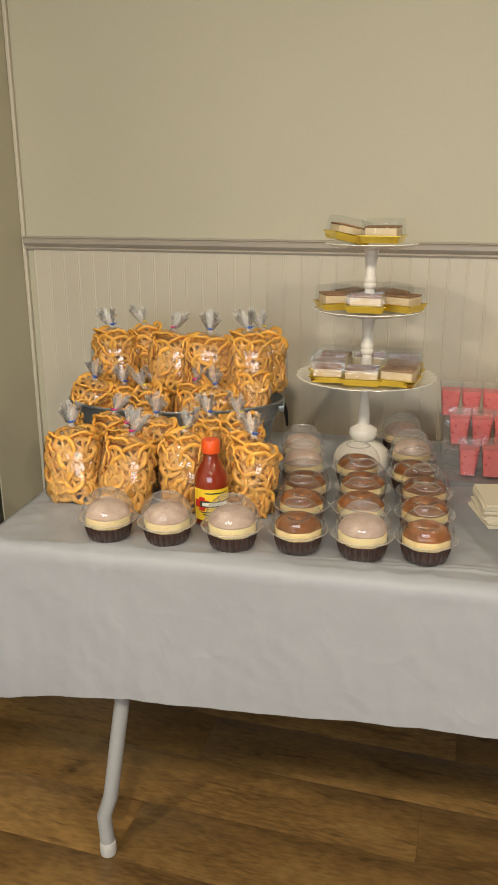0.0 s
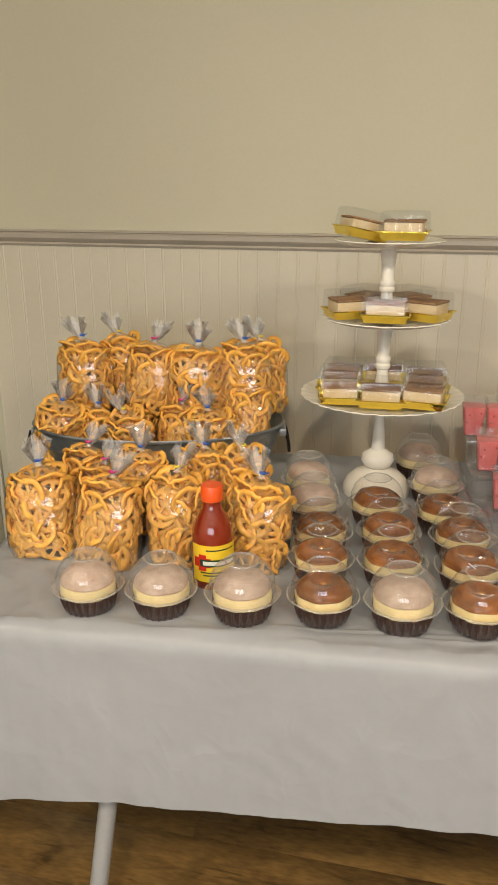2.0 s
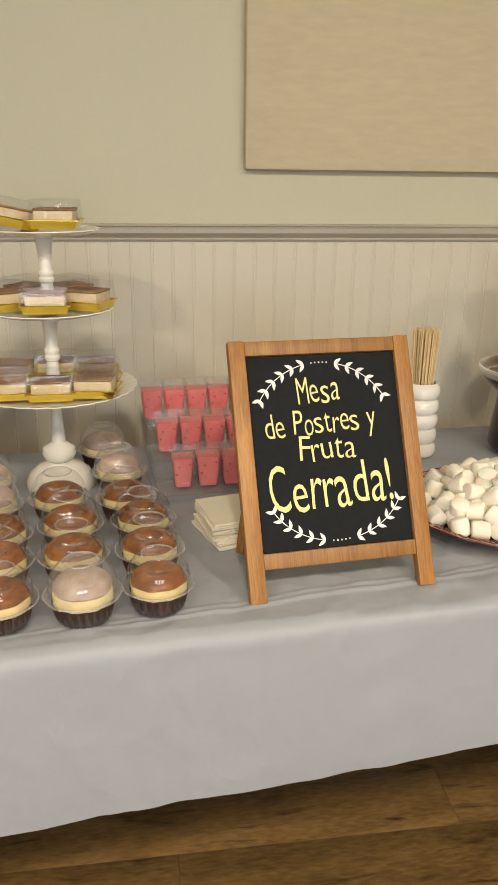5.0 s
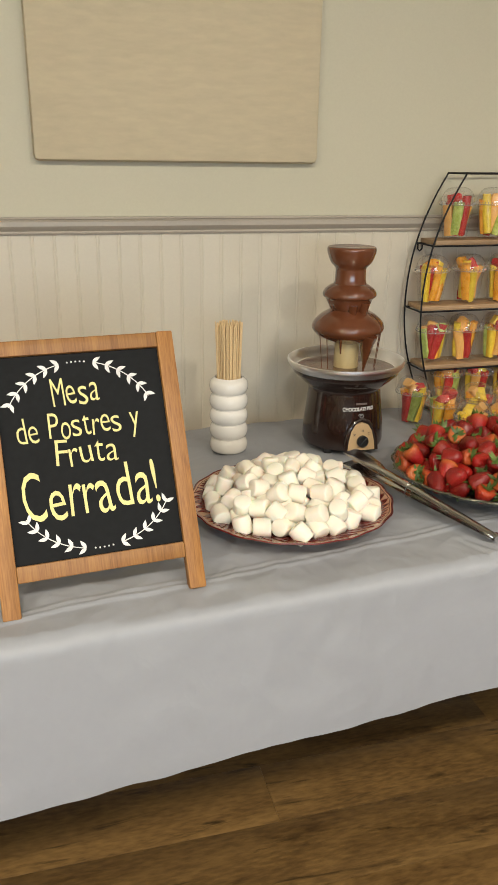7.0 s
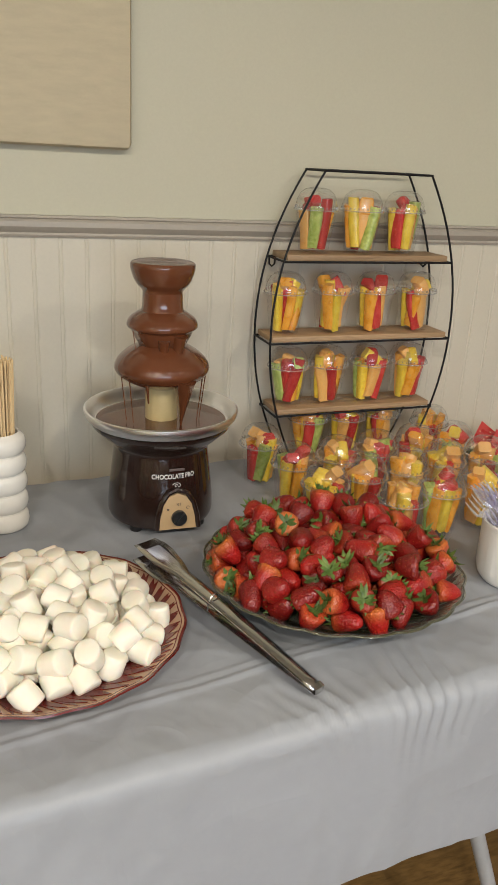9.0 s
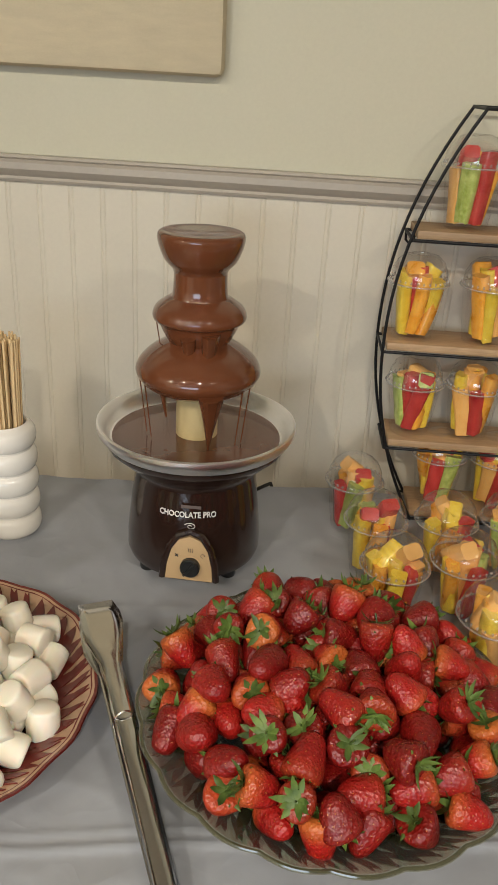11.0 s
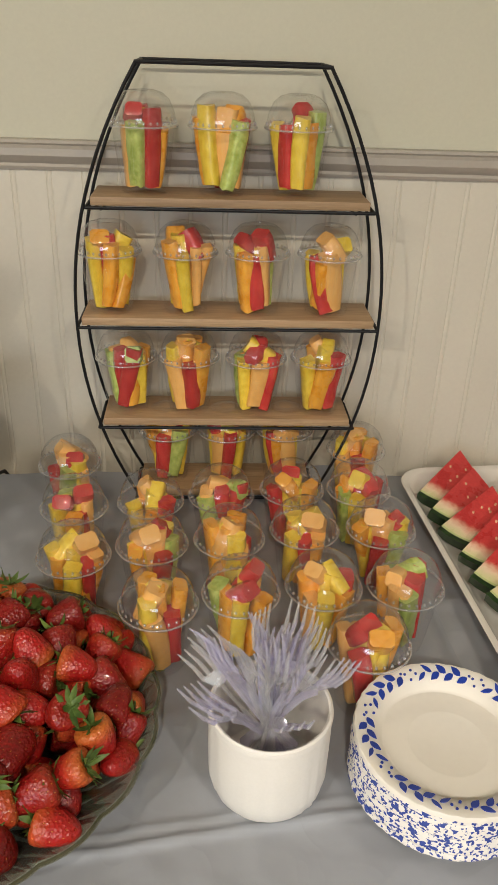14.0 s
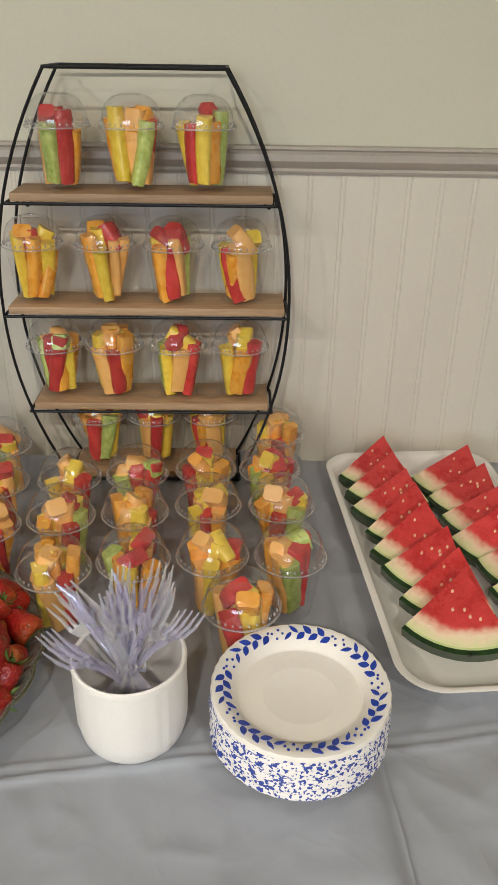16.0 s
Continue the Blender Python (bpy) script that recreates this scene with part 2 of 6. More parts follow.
LINEN = material("beige_linen", (0.56, 0.49, 0.34), 0.85, vary=0.09, scale=22, fine=420, bump=0.5, depth=0.001, stretch=(1, 1, 4))
FLOOR = wood("brown_vinyl_wood", (0.062, 0.032, 0.010), (0.235, 0.138, 0.045), 0, 0.38, 5.0, crack=0.72)
SEAM = material("dark_floor_seam", (0.06, 0.035, 0.02), 0.7)
CLOTH = material("white_plastic_cloth", (0.322, 0.336, 0.364), 0.42, vary=0.03, scale=3, fine=70, bump=0.06, depth=0.001, spec=0.3)
CLOTH_B = material("grey_plastic_cloth", (0.33, 0.342, 0.368), 0.34, vary=0.03, scale=3, fine=70, bump=0.06, depth=0.001, spec=0.5)
TUBE = material("grey_powder_coat", (0.32, 0.33, 0.34), 0.35, vary=0.08, spec=0.6)
def crinkled(ma, amount):
    """Adds broad soft creases to a thin plastic sheet."""
    nt = ma.node_tree
    bs = nt.nodes["Principled BSDF"]
    tc = nt.nodes.new("ShaderNodeTexCoord")
    height = None
    for scale, weight in ((5.0, 1.0), (15.0, 0.35)):
        nz = node(nt, "ShaderNodeTexNoise", Scale=scale, Detail=1.5, Distortion=0.8)
        nt.links.new(tc.outputs["Object"], nz.inputs["Vector"])
        sub = node(nt, "ShaderNodeMath")
        sub.operation, sub.inputs[1].default_value = "SUBTRACT", 0.5
        nt.links.new(nz.outputs[0], sub.inputs[0])
        ab = node(nt, "ShaderNodeMath")
        ab.operation = "ABSOLUTE"
        nt.links.new(sub.outputs[0], ab.inputs[0])
        mu = node(nt, "ShaderNodeMath")
        mu.operation, mu.inputs[1].default_value = "MULTIPLY", -weight
        nt.links.new(ab.outputs[0], mu.inputs[0])
        if height is None:
            height = mu.outputs[0]
        else:
            ad = node(nt, "ShaderNodeMath")
            nt.links.new(height, ad.inputs[0])
            nt.links.new(mu.outputs[0], ad.inputs[1])
            height = ad.outputs[0]
    bp = node(nt, "ShaderNodeBump", Strength=amount, Distance=0.02)
    nt.links.new(height, bp.inputs["Height"])
    nt.links.new(bp.outputs[0], bs.inputs["Normal"])
    return ma


crinkled(CLOTH, 0.30)
crinkled(CLOTH_B, 0.36)
SLAB = material("grey_table_plastic", (0.45, 0.45, 0.44), 0.6)
WHITE_CERAMIC = material("white_glaze", (0.80, 0.77, 0.70), 0.12, vary=0.03, bump=0.02, coat=0.3)
WHITE_MATTE = material("white_stoneware", (0.78, 0.75, 0.69), 0.45, vary=0.04, fine=300, bump=0.1)
BLACK_METAL = material("black_metal", (0.008, 0.008, 0.009), 0.5, metal=0.0, vary=0.2, spec=0.25)
SHELF_WOOD = wood("light_brown_shelf_wood", (0.27, 0.165, 0.080), (0.46, 0.31, 0.17), 0, 0.55, 22.0, crack=0.25)
SIGN_WOOD = wood("honey_stained_wood", (0.17, 0.066, 0.015), (0.40, 0.195, 0.050), 1, 0.5, 20.0)
SLATE = material("black_chalkboard", (0.012, 0.013, 0.014), 0.75, spec=0.15, vary=0.3, scale=6, fine=90)
CHALK_YELLOW = material("yellow_paint_marker", (0.80, 0.72, 0.30), 0.7, vary=0.1)
CHALK_WHITE = material("white_paint_marker", (0.78, 0.78, 0.76), 0.7, vary=0.1)
CLEAR = clear_plastic("clear_plastic", tint=(0.98, 0.98, 0.985), gloss=1.4, haze=0.012, rough=0.04, crinkle=0.12)
COVER = clear_plastic("clear_cover_plastic", gloss=1.0, haze=0.008, rough=0.03, crinkle=0.7, edge=0.22)
EDGE = clear_plastic("clear_plastic_edge", gloss=2.2, haze=0.14, rough=0.04)
FILM = clear_plastic("cellophane", gloss=2.3, rough=0.05, haze=0.02, crinkle=0.9)
NECK_FILM = clear_plastic("gathered_cellophane", gloss=0.9, rough=0.12, haze=0.26, crinkle=1.0)
DOME = clear_plastic("fogged_plastic", gloss=1.5, haze=0.085, rough=0.05, crinkle=0.12)

# ---- setting ----
X0, X1, YS, YN, H = 0.02, 5.2, -4.0, 2.215, 2.75
structure("wall_north", Geo().box(X0 - 0.12, YN, -0.02, X1 + 0.12, YN + 0.12, H), WALL, "cream painted wall above a chair rail", "wall")
# unseen side and rear walls close the room, kept dark for deeper contrast
structure("wall_east", Geo().box(X1, YS, 0, X1 + 0.12, YN, H), TAUPE, "unseen side wall, dark taupe to cut bounced light", "wall")
south = Geo()
for x0, x1, z0, z1 in ((X0, 0.1, 0, H), (3.1, X1, 0, H), (0.1, 3.1, 0, 0.9), (0.1, 3.1, 2.2, H)):
    south.box(x0, YS - 0.12, z0, x1, YS, z1)
structure("wall_south", south, TAUPE, "unseen rear wall, dark taupe against bounced light, with window opening", "wall")
west = Geo()
west.box(X0 - 0.12, 1.965, 0, X0, YN, H)
west.box(X0 - 0.12, YS, 0, X0, 0.95, H)
west.box(X0 - 0.12, 0.95, 2.06, X0, 1.965, H)
structure("wall_west", west, WALL, "narrow cream side wall beside a dark doorway", "wall")
# added closed box; its black colour gives the shade past the doorway
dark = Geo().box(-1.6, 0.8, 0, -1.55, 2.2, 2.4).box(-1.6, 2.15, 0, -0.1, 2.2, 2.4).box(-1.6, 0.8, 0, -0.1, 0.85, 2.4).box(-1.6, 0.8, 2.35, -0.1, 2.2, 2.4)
# added slab that covers the lit jamb with the doorway's shade
structure("door_1", Geo().box(-0.09, 1.905, 0.005, X0 - 0.003, 1.9645, 2.05, 0.004), DOORWAY_SHADE, "added black slab standing in for shade in the doorway", "door")
structure("wall_beyond", dark, ROOM_SHADE, "added black box standing in for shade past the doorway", "wall")
structure("ceiling", Geo().box(X0 - 0.12, YS - 0.12, H, X1 + 0.12, YN + 0.12, H + 0.1), CEILING, "plain white painted ceiling", "ceiling")
floor = structure("floor", Geo().box(-1.7, YS - 0.12, -0.06, X1 + 0.12, YN + 0.12, -0.006), SEAM, "brown wood-look plank floor", "floor")

# chair rail, corner moulding, wainscot
rail_profile = [(0, 0), (-0.010, 0.0), (-0.013, 0.005), (-0.011, 0.009), (-0.016, 0.013), (-0.023, 0.021), (-0.023, 0.031), (-0.018, 0.035), (-0.022, 0.038), (-0.020, 0.042), (0, 0.042)]
rail = Geo()
n = len(rail_profile)
rail.add([(x, 2.214 + py, 1.237 + pz) for x in (0.032, X1 - 0.002) for py, pz in rail_profile],
         [(i, (i + 1) % n, n + (i + 1) % n, n + i) for i in range(n)] + [tuple(range(n))[::-1], tuple(range(n, 2 * n))])
structure("trim_chair_rail", rail, RAIL, "taupe painted wooden chair rail along the wall", "chair rail", 25)
corner = Geo().box(X0 + 0.001, 2.202, 0.0, X0 + 0.014, 2.2145, H - 0.002, 0.003)
structure("trim_corner", corner, WAINSCOT, "narrow cream corner moulding", "moulding")
structure("baseboard", Geo().box(X0 + 0.04, 2.196, 0, X1 - 0.002, 2.2145, 0.10, 0.004), WAINSCOT, "cream painted baseboard", "baseboard")
wainscot = thing("wainscot", "cream painted beadboard panelling under the rail", "wainscot", kind="structure")
wainscot.location = (0, 2.2145, 0)
BOARD = 0.052
board_profile = [(0.0, -0.0054), (0.0012, -0.0062), (0.0040, -0.0066), (0.0062, -0.0060), (0.0072, -0.0054), (0.0082, -0.0061), (0.0095, -0.0062), (BOARD - 0.0012, -0.0062), (BOARD, -0.0054)]
bead = Geo()
n = len(board_profile)
bead.add([(px, py, pz) for pz in (0.10, 1.2372) for px, py in board_profile], [(i, i + 1, n + i + 1, n + i) for i in range(n - 1)])
bead_mesh = mesh_of(bead, "board", WAINSCOT, 30)
k = 0
while 0.056 + (k + 1) * BOARD < 4.9:
    part("board", bead_mesh, WAINSCOT, wainscot, m=pose(0.056 + k * BOARD, 0, 0))
    k += 1

# fabric wall panel
panel = thing("wall_panel", "beige linen-covered acoustic panel hung on the wall", "wall panel", pose(1.985, 2.2145, 1.86))
body = Geo().box(-0.346, -0.032, -0.455, 0.346, -0.001, 0.455, 0.013)
part("fabric_face", body, LINEN, panel)

# ---- tables ----
SLOPE = 4.6
TABLE = pose(0.535, 1.172, 0, 0, 0, SLOPE)
TOP = 0.74
LENGTH, DEPTH = 2.62, 0.835


def folding_table(m, length, label, TOP=TOP):
    t = thing("folding_table", label, "table", m)
    part("tabletop", Geo().box(0.012, 0.012, TOP - 0.045, length, DEPTH - 0.012, TOP - 0.006, 0.008), SLAB, t)
    for x in (0.238, length - 0.285):
        q = 1 if x < 1 else -1
        for y, s in ((0.035, 1), (DEPTH - 0.06, -1)):
            if q > 0:
                way, thick = [(-0.015, -0.050, 0.02), (-0.020, -0.048, 0.10), (-0.005, -0.040, 0.15), (0.030, -0.015, 0.42), (0.055, 0.020, TOP - 0.05)], 0.0165
            else:
                way, thick = [(0.085, -0.030, 0.02), (0.078, -0.028, 0.10), (0.055, -0.024, 0.16), (-0.035, -0.010, 0.42), (-0.110, 0.020, TOP - 0.05)], 0.0130
            leg = part("leg", Geo().tube([(x + dx, y + dy * s, z) for dx, dy, z in way], thick, 14), TUBE, t)
            part("foot_cap", Geo().lathe([(thick + 0.001, 0.0), (thick + 0.002, 0.004), (thick + 0.002, 0.03), (thick + 0.0005, 0.034)], 14, pose(x + way[0][0], y + way[0][1] * s, 0.001)), SLAB, leg)
        part("crossbar", Geo().tube([(x + (0.043 if q > 0 else -0.074), 0.05, 0.56), (x + (0.043 if q > 0 else -0.074), DEPTH - 0.08, 0.56)], 0.011, 10), TUBE, t)
    return t


folding_table(TABLE, 2.52, "long grey folding table with tubular steel legs")
folding_table(TABLE @ pose(2.56, 0, 0), 1.7, "second grey folding table pushed end to end", TOP - 0.016)


def soft(x):
    return noise.noise(Vector((x, 0.3, 0.7)))


def cloth(name, label, s0, s1, left_hang, mat, lift, seed, drop=0.284):
    """A thin sheet laid over a table: flat top, rounded edge, hanging front and end."""
    R = 0.020
    ss = [s0 - left_hang + 0.02 * i for i in range(int(left_hang / 0.02))] if left_hang else []
    ss += [s0 + (s1 - s0) * i / 560 for i in range(561)]
    ts = [-drop + drop * i / 30 for i in range(30)] + [0.0, 0.006, 0.012, 0.02, 0.03] + [0.03 + 0.20 * i / 50 for i in range(1, 51)] + [0.23 + (DEPTH - 0.23) * i / 50 for i in range(1, 51)]
    v, f = [], []

    def fold(d):
        """Arc length past an edge to outward offset and height."""
        if d >= 0:
            return d, 0.0
        a = min(-d / R, math.pi / 2)
        return -R * math.sin(a), -R * (1 - math.cos(a)) - max(0, -d - R * math.pi / 2)

    for s in ss:
        longer = 1 + 0.28 * math.exp(-max(0, s) / 0.60)
        for t in ts:
            t = t * longer if t < -0.022 else t
            x, zx = fold(s - s0) if left_hang else (s - s0, 0.0)
            y, zy = fold(t)
            p = Vector((s * 1.0 + seed, t, seed))
            w = 0.006 * noise.noise(p * 4) + 0.0046 * (1 - 2.4 * abs(noise.noise(p * 7))) + 0.0022 * (1 - 2.4 * abs(noise.noise(p * 19 + Vector((3, 1, 0)))))
            rough_edge = 0.0028 * noise.noise(Vector((s * 34, t * 12, seed))) * math.exp(-(t / 0.04) ** 2)
            if zx < 0 and zy < 0:
                z = min(zx, zy) + 0.22 * max(zx, zy)
                out = 0.05 * min(1, max(zx, zy) / -0.2)
                x -= out
                y -= out
            else:
                z = zx + zy
            hang = min(1, -z / 0.25) if z < 0 else 0
            flare = 0.012 * hang
            ripple = hang * (0.010 * soft(s * 3.1 + seed) + 0.006 * soft(s * 9 + 4 + seed) + 0.003 * soft(s * 23 + seed))
            pull = 0.0
            # gathered ripples in front of the glass dish
            g = math.exp(-((s - 1.98) / 0.17) ** 2) if seed < 2 else 0.0
            if t < 0.24:
                fan = (s - 1.98) * (1 - 3.0 * max(t, -0.08)) + 0.022 * noise.noise(Vector((s * 8, t * 6, 2)))
                wave = math.sin(fan * 260 + 4 * soft(s * 7))
                pull = 0.0046 * g * max(0.15, 0.6 + 1.1 * soft(s * 13 + 5)) * (abs(wave) ** 1.2) * (1 if wave > 0 else -0.7) * math.exp(-((t - 0.005) / 0.07) ** 2)
            if zy < 0:
                y -= flare + ripple + 0.45 * w + pull + rough_edge
                z += 0.018 * soft(s * 2.3 + 7 + seed) * hang
            elif zx < 0:
                x -= flare + ripple + 0.45 * w
            else:
                line = 0.052 + (s - 1.05) * 0.072 + 0.006 * soft(s * 3)
                crease = 0.0021 * (math.exp(-((t - line) / 0.0045) ** 2) + 0.6 * math.exp(-((t - line - 0.016) / 0.004) ** 2)) * (0.8 + 0.6 * soft(s * 3 + 2))
                crease += 0.0018 * math.exp(-((t - 0.47 - 0.01 * soft(s * 1.5 + 9)) / 0.006) ** 2)
                if seed < 2 and s > LENGTH - 0.035:
                    z -= 0.0125 * min(1, (s - LENGTH + 0.035) / 0.03) ** 2
                z += max(-0.0012, 0.75 * w) + max(0, rough_edge) + crease * 2.2 + max(pull, -0.001) * 1.2
            v.append((x + s0, y, TOP + lift + z))
    n = len(ts)
    for i in range(len(ss) - 1):
        for j in range(n - 1):
            f.append((i * n + j, (i + 1) * n + j, (i + 1) * n + j + 1, i * n + j + 1))
    g = Geo().add(v, f)
    ob = thing(name, label, "tablecloth", TABLE)
    part("sheet", g, mat, ob, sharp=180)
    return ob


cloth("tablecloth", "white plastic tablecloth with soft folds over the table", 0.0, LENGTH, 0.30, CLOTH, 0.001, 1.3)
cloth("tablecloth", "pale grey plastic tablecloth on the second table", LENGTH - 0.10, LENGTH + 1.6, 0, CLOTH_B, -0.017, 5.1)
Z0 = TOP + 0.003

# ---- chalkboard sign ----
def text_mesh(body, size, thick=0.0, depth=0.0006, width=None):
    cu = bpy.data.curves.new("text", "FONT")
    cu.body, cu.size, cu.align_x, cu.offset, cu.extrude = body, size, "CENTER", thick, depth
    cu.resolution_u = 3
    ob = bpy.data.objects.new("text", cu)
    scene.collection.objects.link(ob)
    dg = bpy.context.evaluated_depsgraph_get()
    me = bpy.data.meshes.new_from_object(ob.evaluated_get(dg))
    bpy.data.objects.remove(ob)
    if width:
        xs = [p.co.x for p in me.vertices]
        k = width / (max(xs) - min(xs))
        mid = (max(xs) + min(xs)) / 2
        for p in me.vertices:
            p.co.x = (p.co.x - mid) * k
    return me


def leaf_outline(a, b, w, n=7):
    """A pointed leaf from a to b, w wide."""
    a, b = Vector(a), Vector(b)
    d = b - a
    s = Vector((-d.y, d.x)).normalized() * w / 2
    up = [a + d * (i / n) + s * math.sin(math.pi * (i / n) ** 0.8) for i in range(n + 1)]
    dn = [a + d * (i / n) - s * math.sin(math.pi * (i / n) ** 0.8) for i in range(n - 1, 0, -1)]
    return [(p.x, p.y) for p in up + dn]


def chalkboard_sign():
    t = thing("chalkboard_sign", "small A-frame chalkboard with honey-stained wooden frame and hand lettering", "sign", pose(1.698, 1.320, Z0, 64.1, 0, 5.5))
    W, HH, D = 0.324, 0.435, 0.014
    st = 0.028
    for x in (-W / 2, W / 2 - st):
        part("stile", Geo().box(x, 0, -D, x + st, HH, 0.006, 0.002), SIGN_WOOD, t)
    part("top_rail", Geo().box(-W / 2 + st, HH - 0.026, -D, W / 2 - st, HH - 0.001, 0.005, 0.002), SIGN_WOOD, t)
    part("bottom_rail", Geo().box(-W / 2 + st, 0.053, -D, W / 2 - st, 0.079, 0.005, 0.002), SIGN_WOOD, t)
    part("board", Geo().box(-W / 2 + st - 0.004, 0.075, -D + 0.002, W / 2 - st + 0.004, HH - 0.022, -0.003), SLATE, t)
    # rear prop, hinged at the top
    inv = pose(1.698, 1.320, Z0, 64.1, 0, 5.5).inverted()
    for x0, x1 in ((1.545, 1.585), (1.842, 1.812)):
        a, b = inv @ Vector((x0, 1.480 + (x0 - 1.545) * 0.09, Z0 + 0.004)), inv @ Vector((x1, 1.500 + (x0 - 1.545) * 0.09, Z0 + 0.33))
        part("rear_leg", Geo().tube([a, b], 0.011, 4), SIGN_WOOD, t)
    top = HH - 0.026
    slim = {"r": 0.72, "!": 0.5, "t": 0.72, " ": 0.62, "M": 1.25, "P": 1.0, "C": 1.2}
    letters = 0
    for word, x, dy, size, w, turn in (("Mesa", -0.010, 0.084, 0.064, 0.078, 3), ("de Postres y", -0.010, 0.137, 0.058, 0.200, 2.5), ("Fruta", -0.004, 0.182, 0.060, 0.104, 2), ("Cerrada!", 0.000, 0.263, 0.104, 0.222, 3)):
        total = sum(slim.get(c, 0.95) for c in word)
        at = 0.0
        for c in word:
            wide = slim.get(c, 0.95) / total * w
            if c != " ":
                u = at + wide / 2 - w / 2
                me = text_mesh(c, size, -0.0004, 0.0005, wide * (0.45 if c == "!" else 0.84))
                hop = 0.0022 * math.sin(letters * 2.4)
                part("letter", me, CHALK_YELLOW, t, "yellow hand-painted letter", m=pose(x + u, top - dy + u * math.tan(radians(turn)) + hop, -0.0022, 0, 0, turn + 4 * math.sin(letters * 1.7)) @ Matrix.Diagonal((1, 1.06 + 0.06 * math.sin(letters * 3.1), 1, 1)))
                letters += 1
            at += wide
    for name, cx, cy, r1, r2, a0, a1 in (("upper_garland", -0.004, 0.270, 0.128, 0.125, 152, 28), ("lower_garland", 0.002, 0.208, 0.124, 0.102, 205, 338)):
        g = Geo()
        pts = [(cx + r1 * math.cos(radians(a0 + (a1 - a0) * i / 40)), cy + r2 * math.sin(radians(a0 + (a1 - a0) * i / 40))) for i in range(41)]
        if name == "lower_garland":
            pts = [(x, y - 0.016) for x, y in pts]
        for lo, hi, sgn in ((0, 16, 1), (24, 40, -1)):
            g.tube([(x, y, 0) for x, y in pts[lo:hi + 1]], 0.0009, 5, flat=0.5)
            for i in range(lo + 1, hi + 1, 3):
                j = i if sgn > 0 else hi + lo - i
                p, q = Vector(pts[j]), Vector(pts[max(0, j - 1)] if sgn > 0 else pts[min(40, j + 1)])
                d = (q - p).normalized()
                for side in (1, -1):
                    e = Vector((d.x * 0.7 - d.y * side * 0.7, d.y * 0.7 + d.x * side * 0.7))
                    g.extrude(leaf_outline(p, p + e * 0.0160, 0.0062), 0, 0.0006)
        for i in (18, 19, 20, 21, 22):
            g.lathe([(0.0016, 0), (0.0013, 0.0006)], 8, pose(pts[i][0], pts[i][1], 0))
        part(name, g, CHALK_WHITE, t, "white painted leaf garland", m=pose(0, 0, -0.0028))
    return t


chalkboard_sign()


# ---- tiered stand ----
def tiered_stand():
    t = thing("tiered_cake_stand", "white three-tier cake stand with scalloped plates and turned column", "cake stand", pose(1.192, 1.850, Z0))
    part("base", Geo().lathe([(0.0, 0.0), (0.074, 0.0), (0.076, 0.006), (0.074, 0.018), (0.064, 0.036), (0.046, 0.050), (0.030, 0.056), (0.022, 0.060)], 40), WHITE_CERAMIC, t)
    part("bulb", Geo().lathe([(0.022, 0.059), (0.032, 0.066), (0.037, 0.078), (0.034, 0.090), (0.022, 0.098), (0.016, 0.102)], 32), WHITE_CERAMIC, t)
    tiers = (0.220, 0.385, 0.540)
    part("column", Geo().lathe([(0.016, 0.101), (0.014, 0.13), (0.010, 0.18), (0.009, 0.205), (0.016, 0.2195)], 24), WHITE_CERAMIC, t)
    for z0, z1 in ((0.224, 0.3845), (0.389, 0.5395)):
        h = z1 - z0
        part("column", Geo().lathe([(0.016, z0), (0.017, z0 + 0.01), (0.013, z0 + 0.3 * h), (0.012, z0 + 0.36 * h), (0.016, z0 + 0.38 * h), (0.017, z0 + 0.42 * h), (0.014, z0 + 0.45 * h),
                                    (0.016, z0 + 0.48 * h), (0.016, z0 + 0.52 * h), (0.013, z0 + 0.55 * h), (0.014, z0 + 0.75 * h), (0.018, z1 - 0.008), (0.024, z1)], 24), WHITE_CERAMIC, t)
    for r, z, k in ((0.172, tiers[0], 32), (0.132, tiers[1], 26), (0.110, tiers[2], 22)):
        prof = [(0.012, z + 0.004), (r * 0.80, z + 0.004), (r * 0.9, z + 0.007), (r, z + 0.011), (r * 1.005, z + 0.009), (r * 0.9, z + 0.003), (r * 0.80, z), (0.02, z)]
        amp = [0, 0, 0.3, 1, 1, 0.3, 0, 0]
        part("plate", Geo().lathe(prof, k * 6, wave=lambda a, i: 1 + 0.022 * amp[i] * (abs(math.sin(a * k / 2)) - 0.5)), WHITE_CERAMIC, t)
    return t


tiered_stand()

# ---- chocolate fountain ----
CHOC = material("melted_chocolate", (0.130, 0.044, 0.018), 0.09, vary=0.15, scale=10, fine=30, bump=0.05, depth=0.003, coat=0.4)
CHOC_POOL = material("chocolate_pool", (0.11, 0.042, 0.021), 0.14, vary=0.2, scale=12, fine=40, bump=0.12, depth=0.003, coat=0.4)
BROWN_PLASTIC = material("dark_brown_gloss_plastic", (0.022, 0.011, 0.008), 0.13, vary=0.1, bump=0.01, coat=0.5)
STEEL = material("brushed_steel", (0.90, 0.90, 0.91), 0.30, metal=1.0, vary=0.06, fine=200, bump=0.05, stretch=(1, 1, 14))
CREAM_PLASTIC = material("cream_plastic_tube", (0.55, 0.44, 0.22), 0.35, vary=0.08)
TAN = material("tan_control_plate", (0.48, 0.33, 0.17), 0.4, vary=0.06)
BLACK_PLASTIC = material("black_plastic", (0.01, 0.01, 0.01), 0.35)
PRINT = material("silver_print", (0.65, 0.63, 0.60), 0.4)


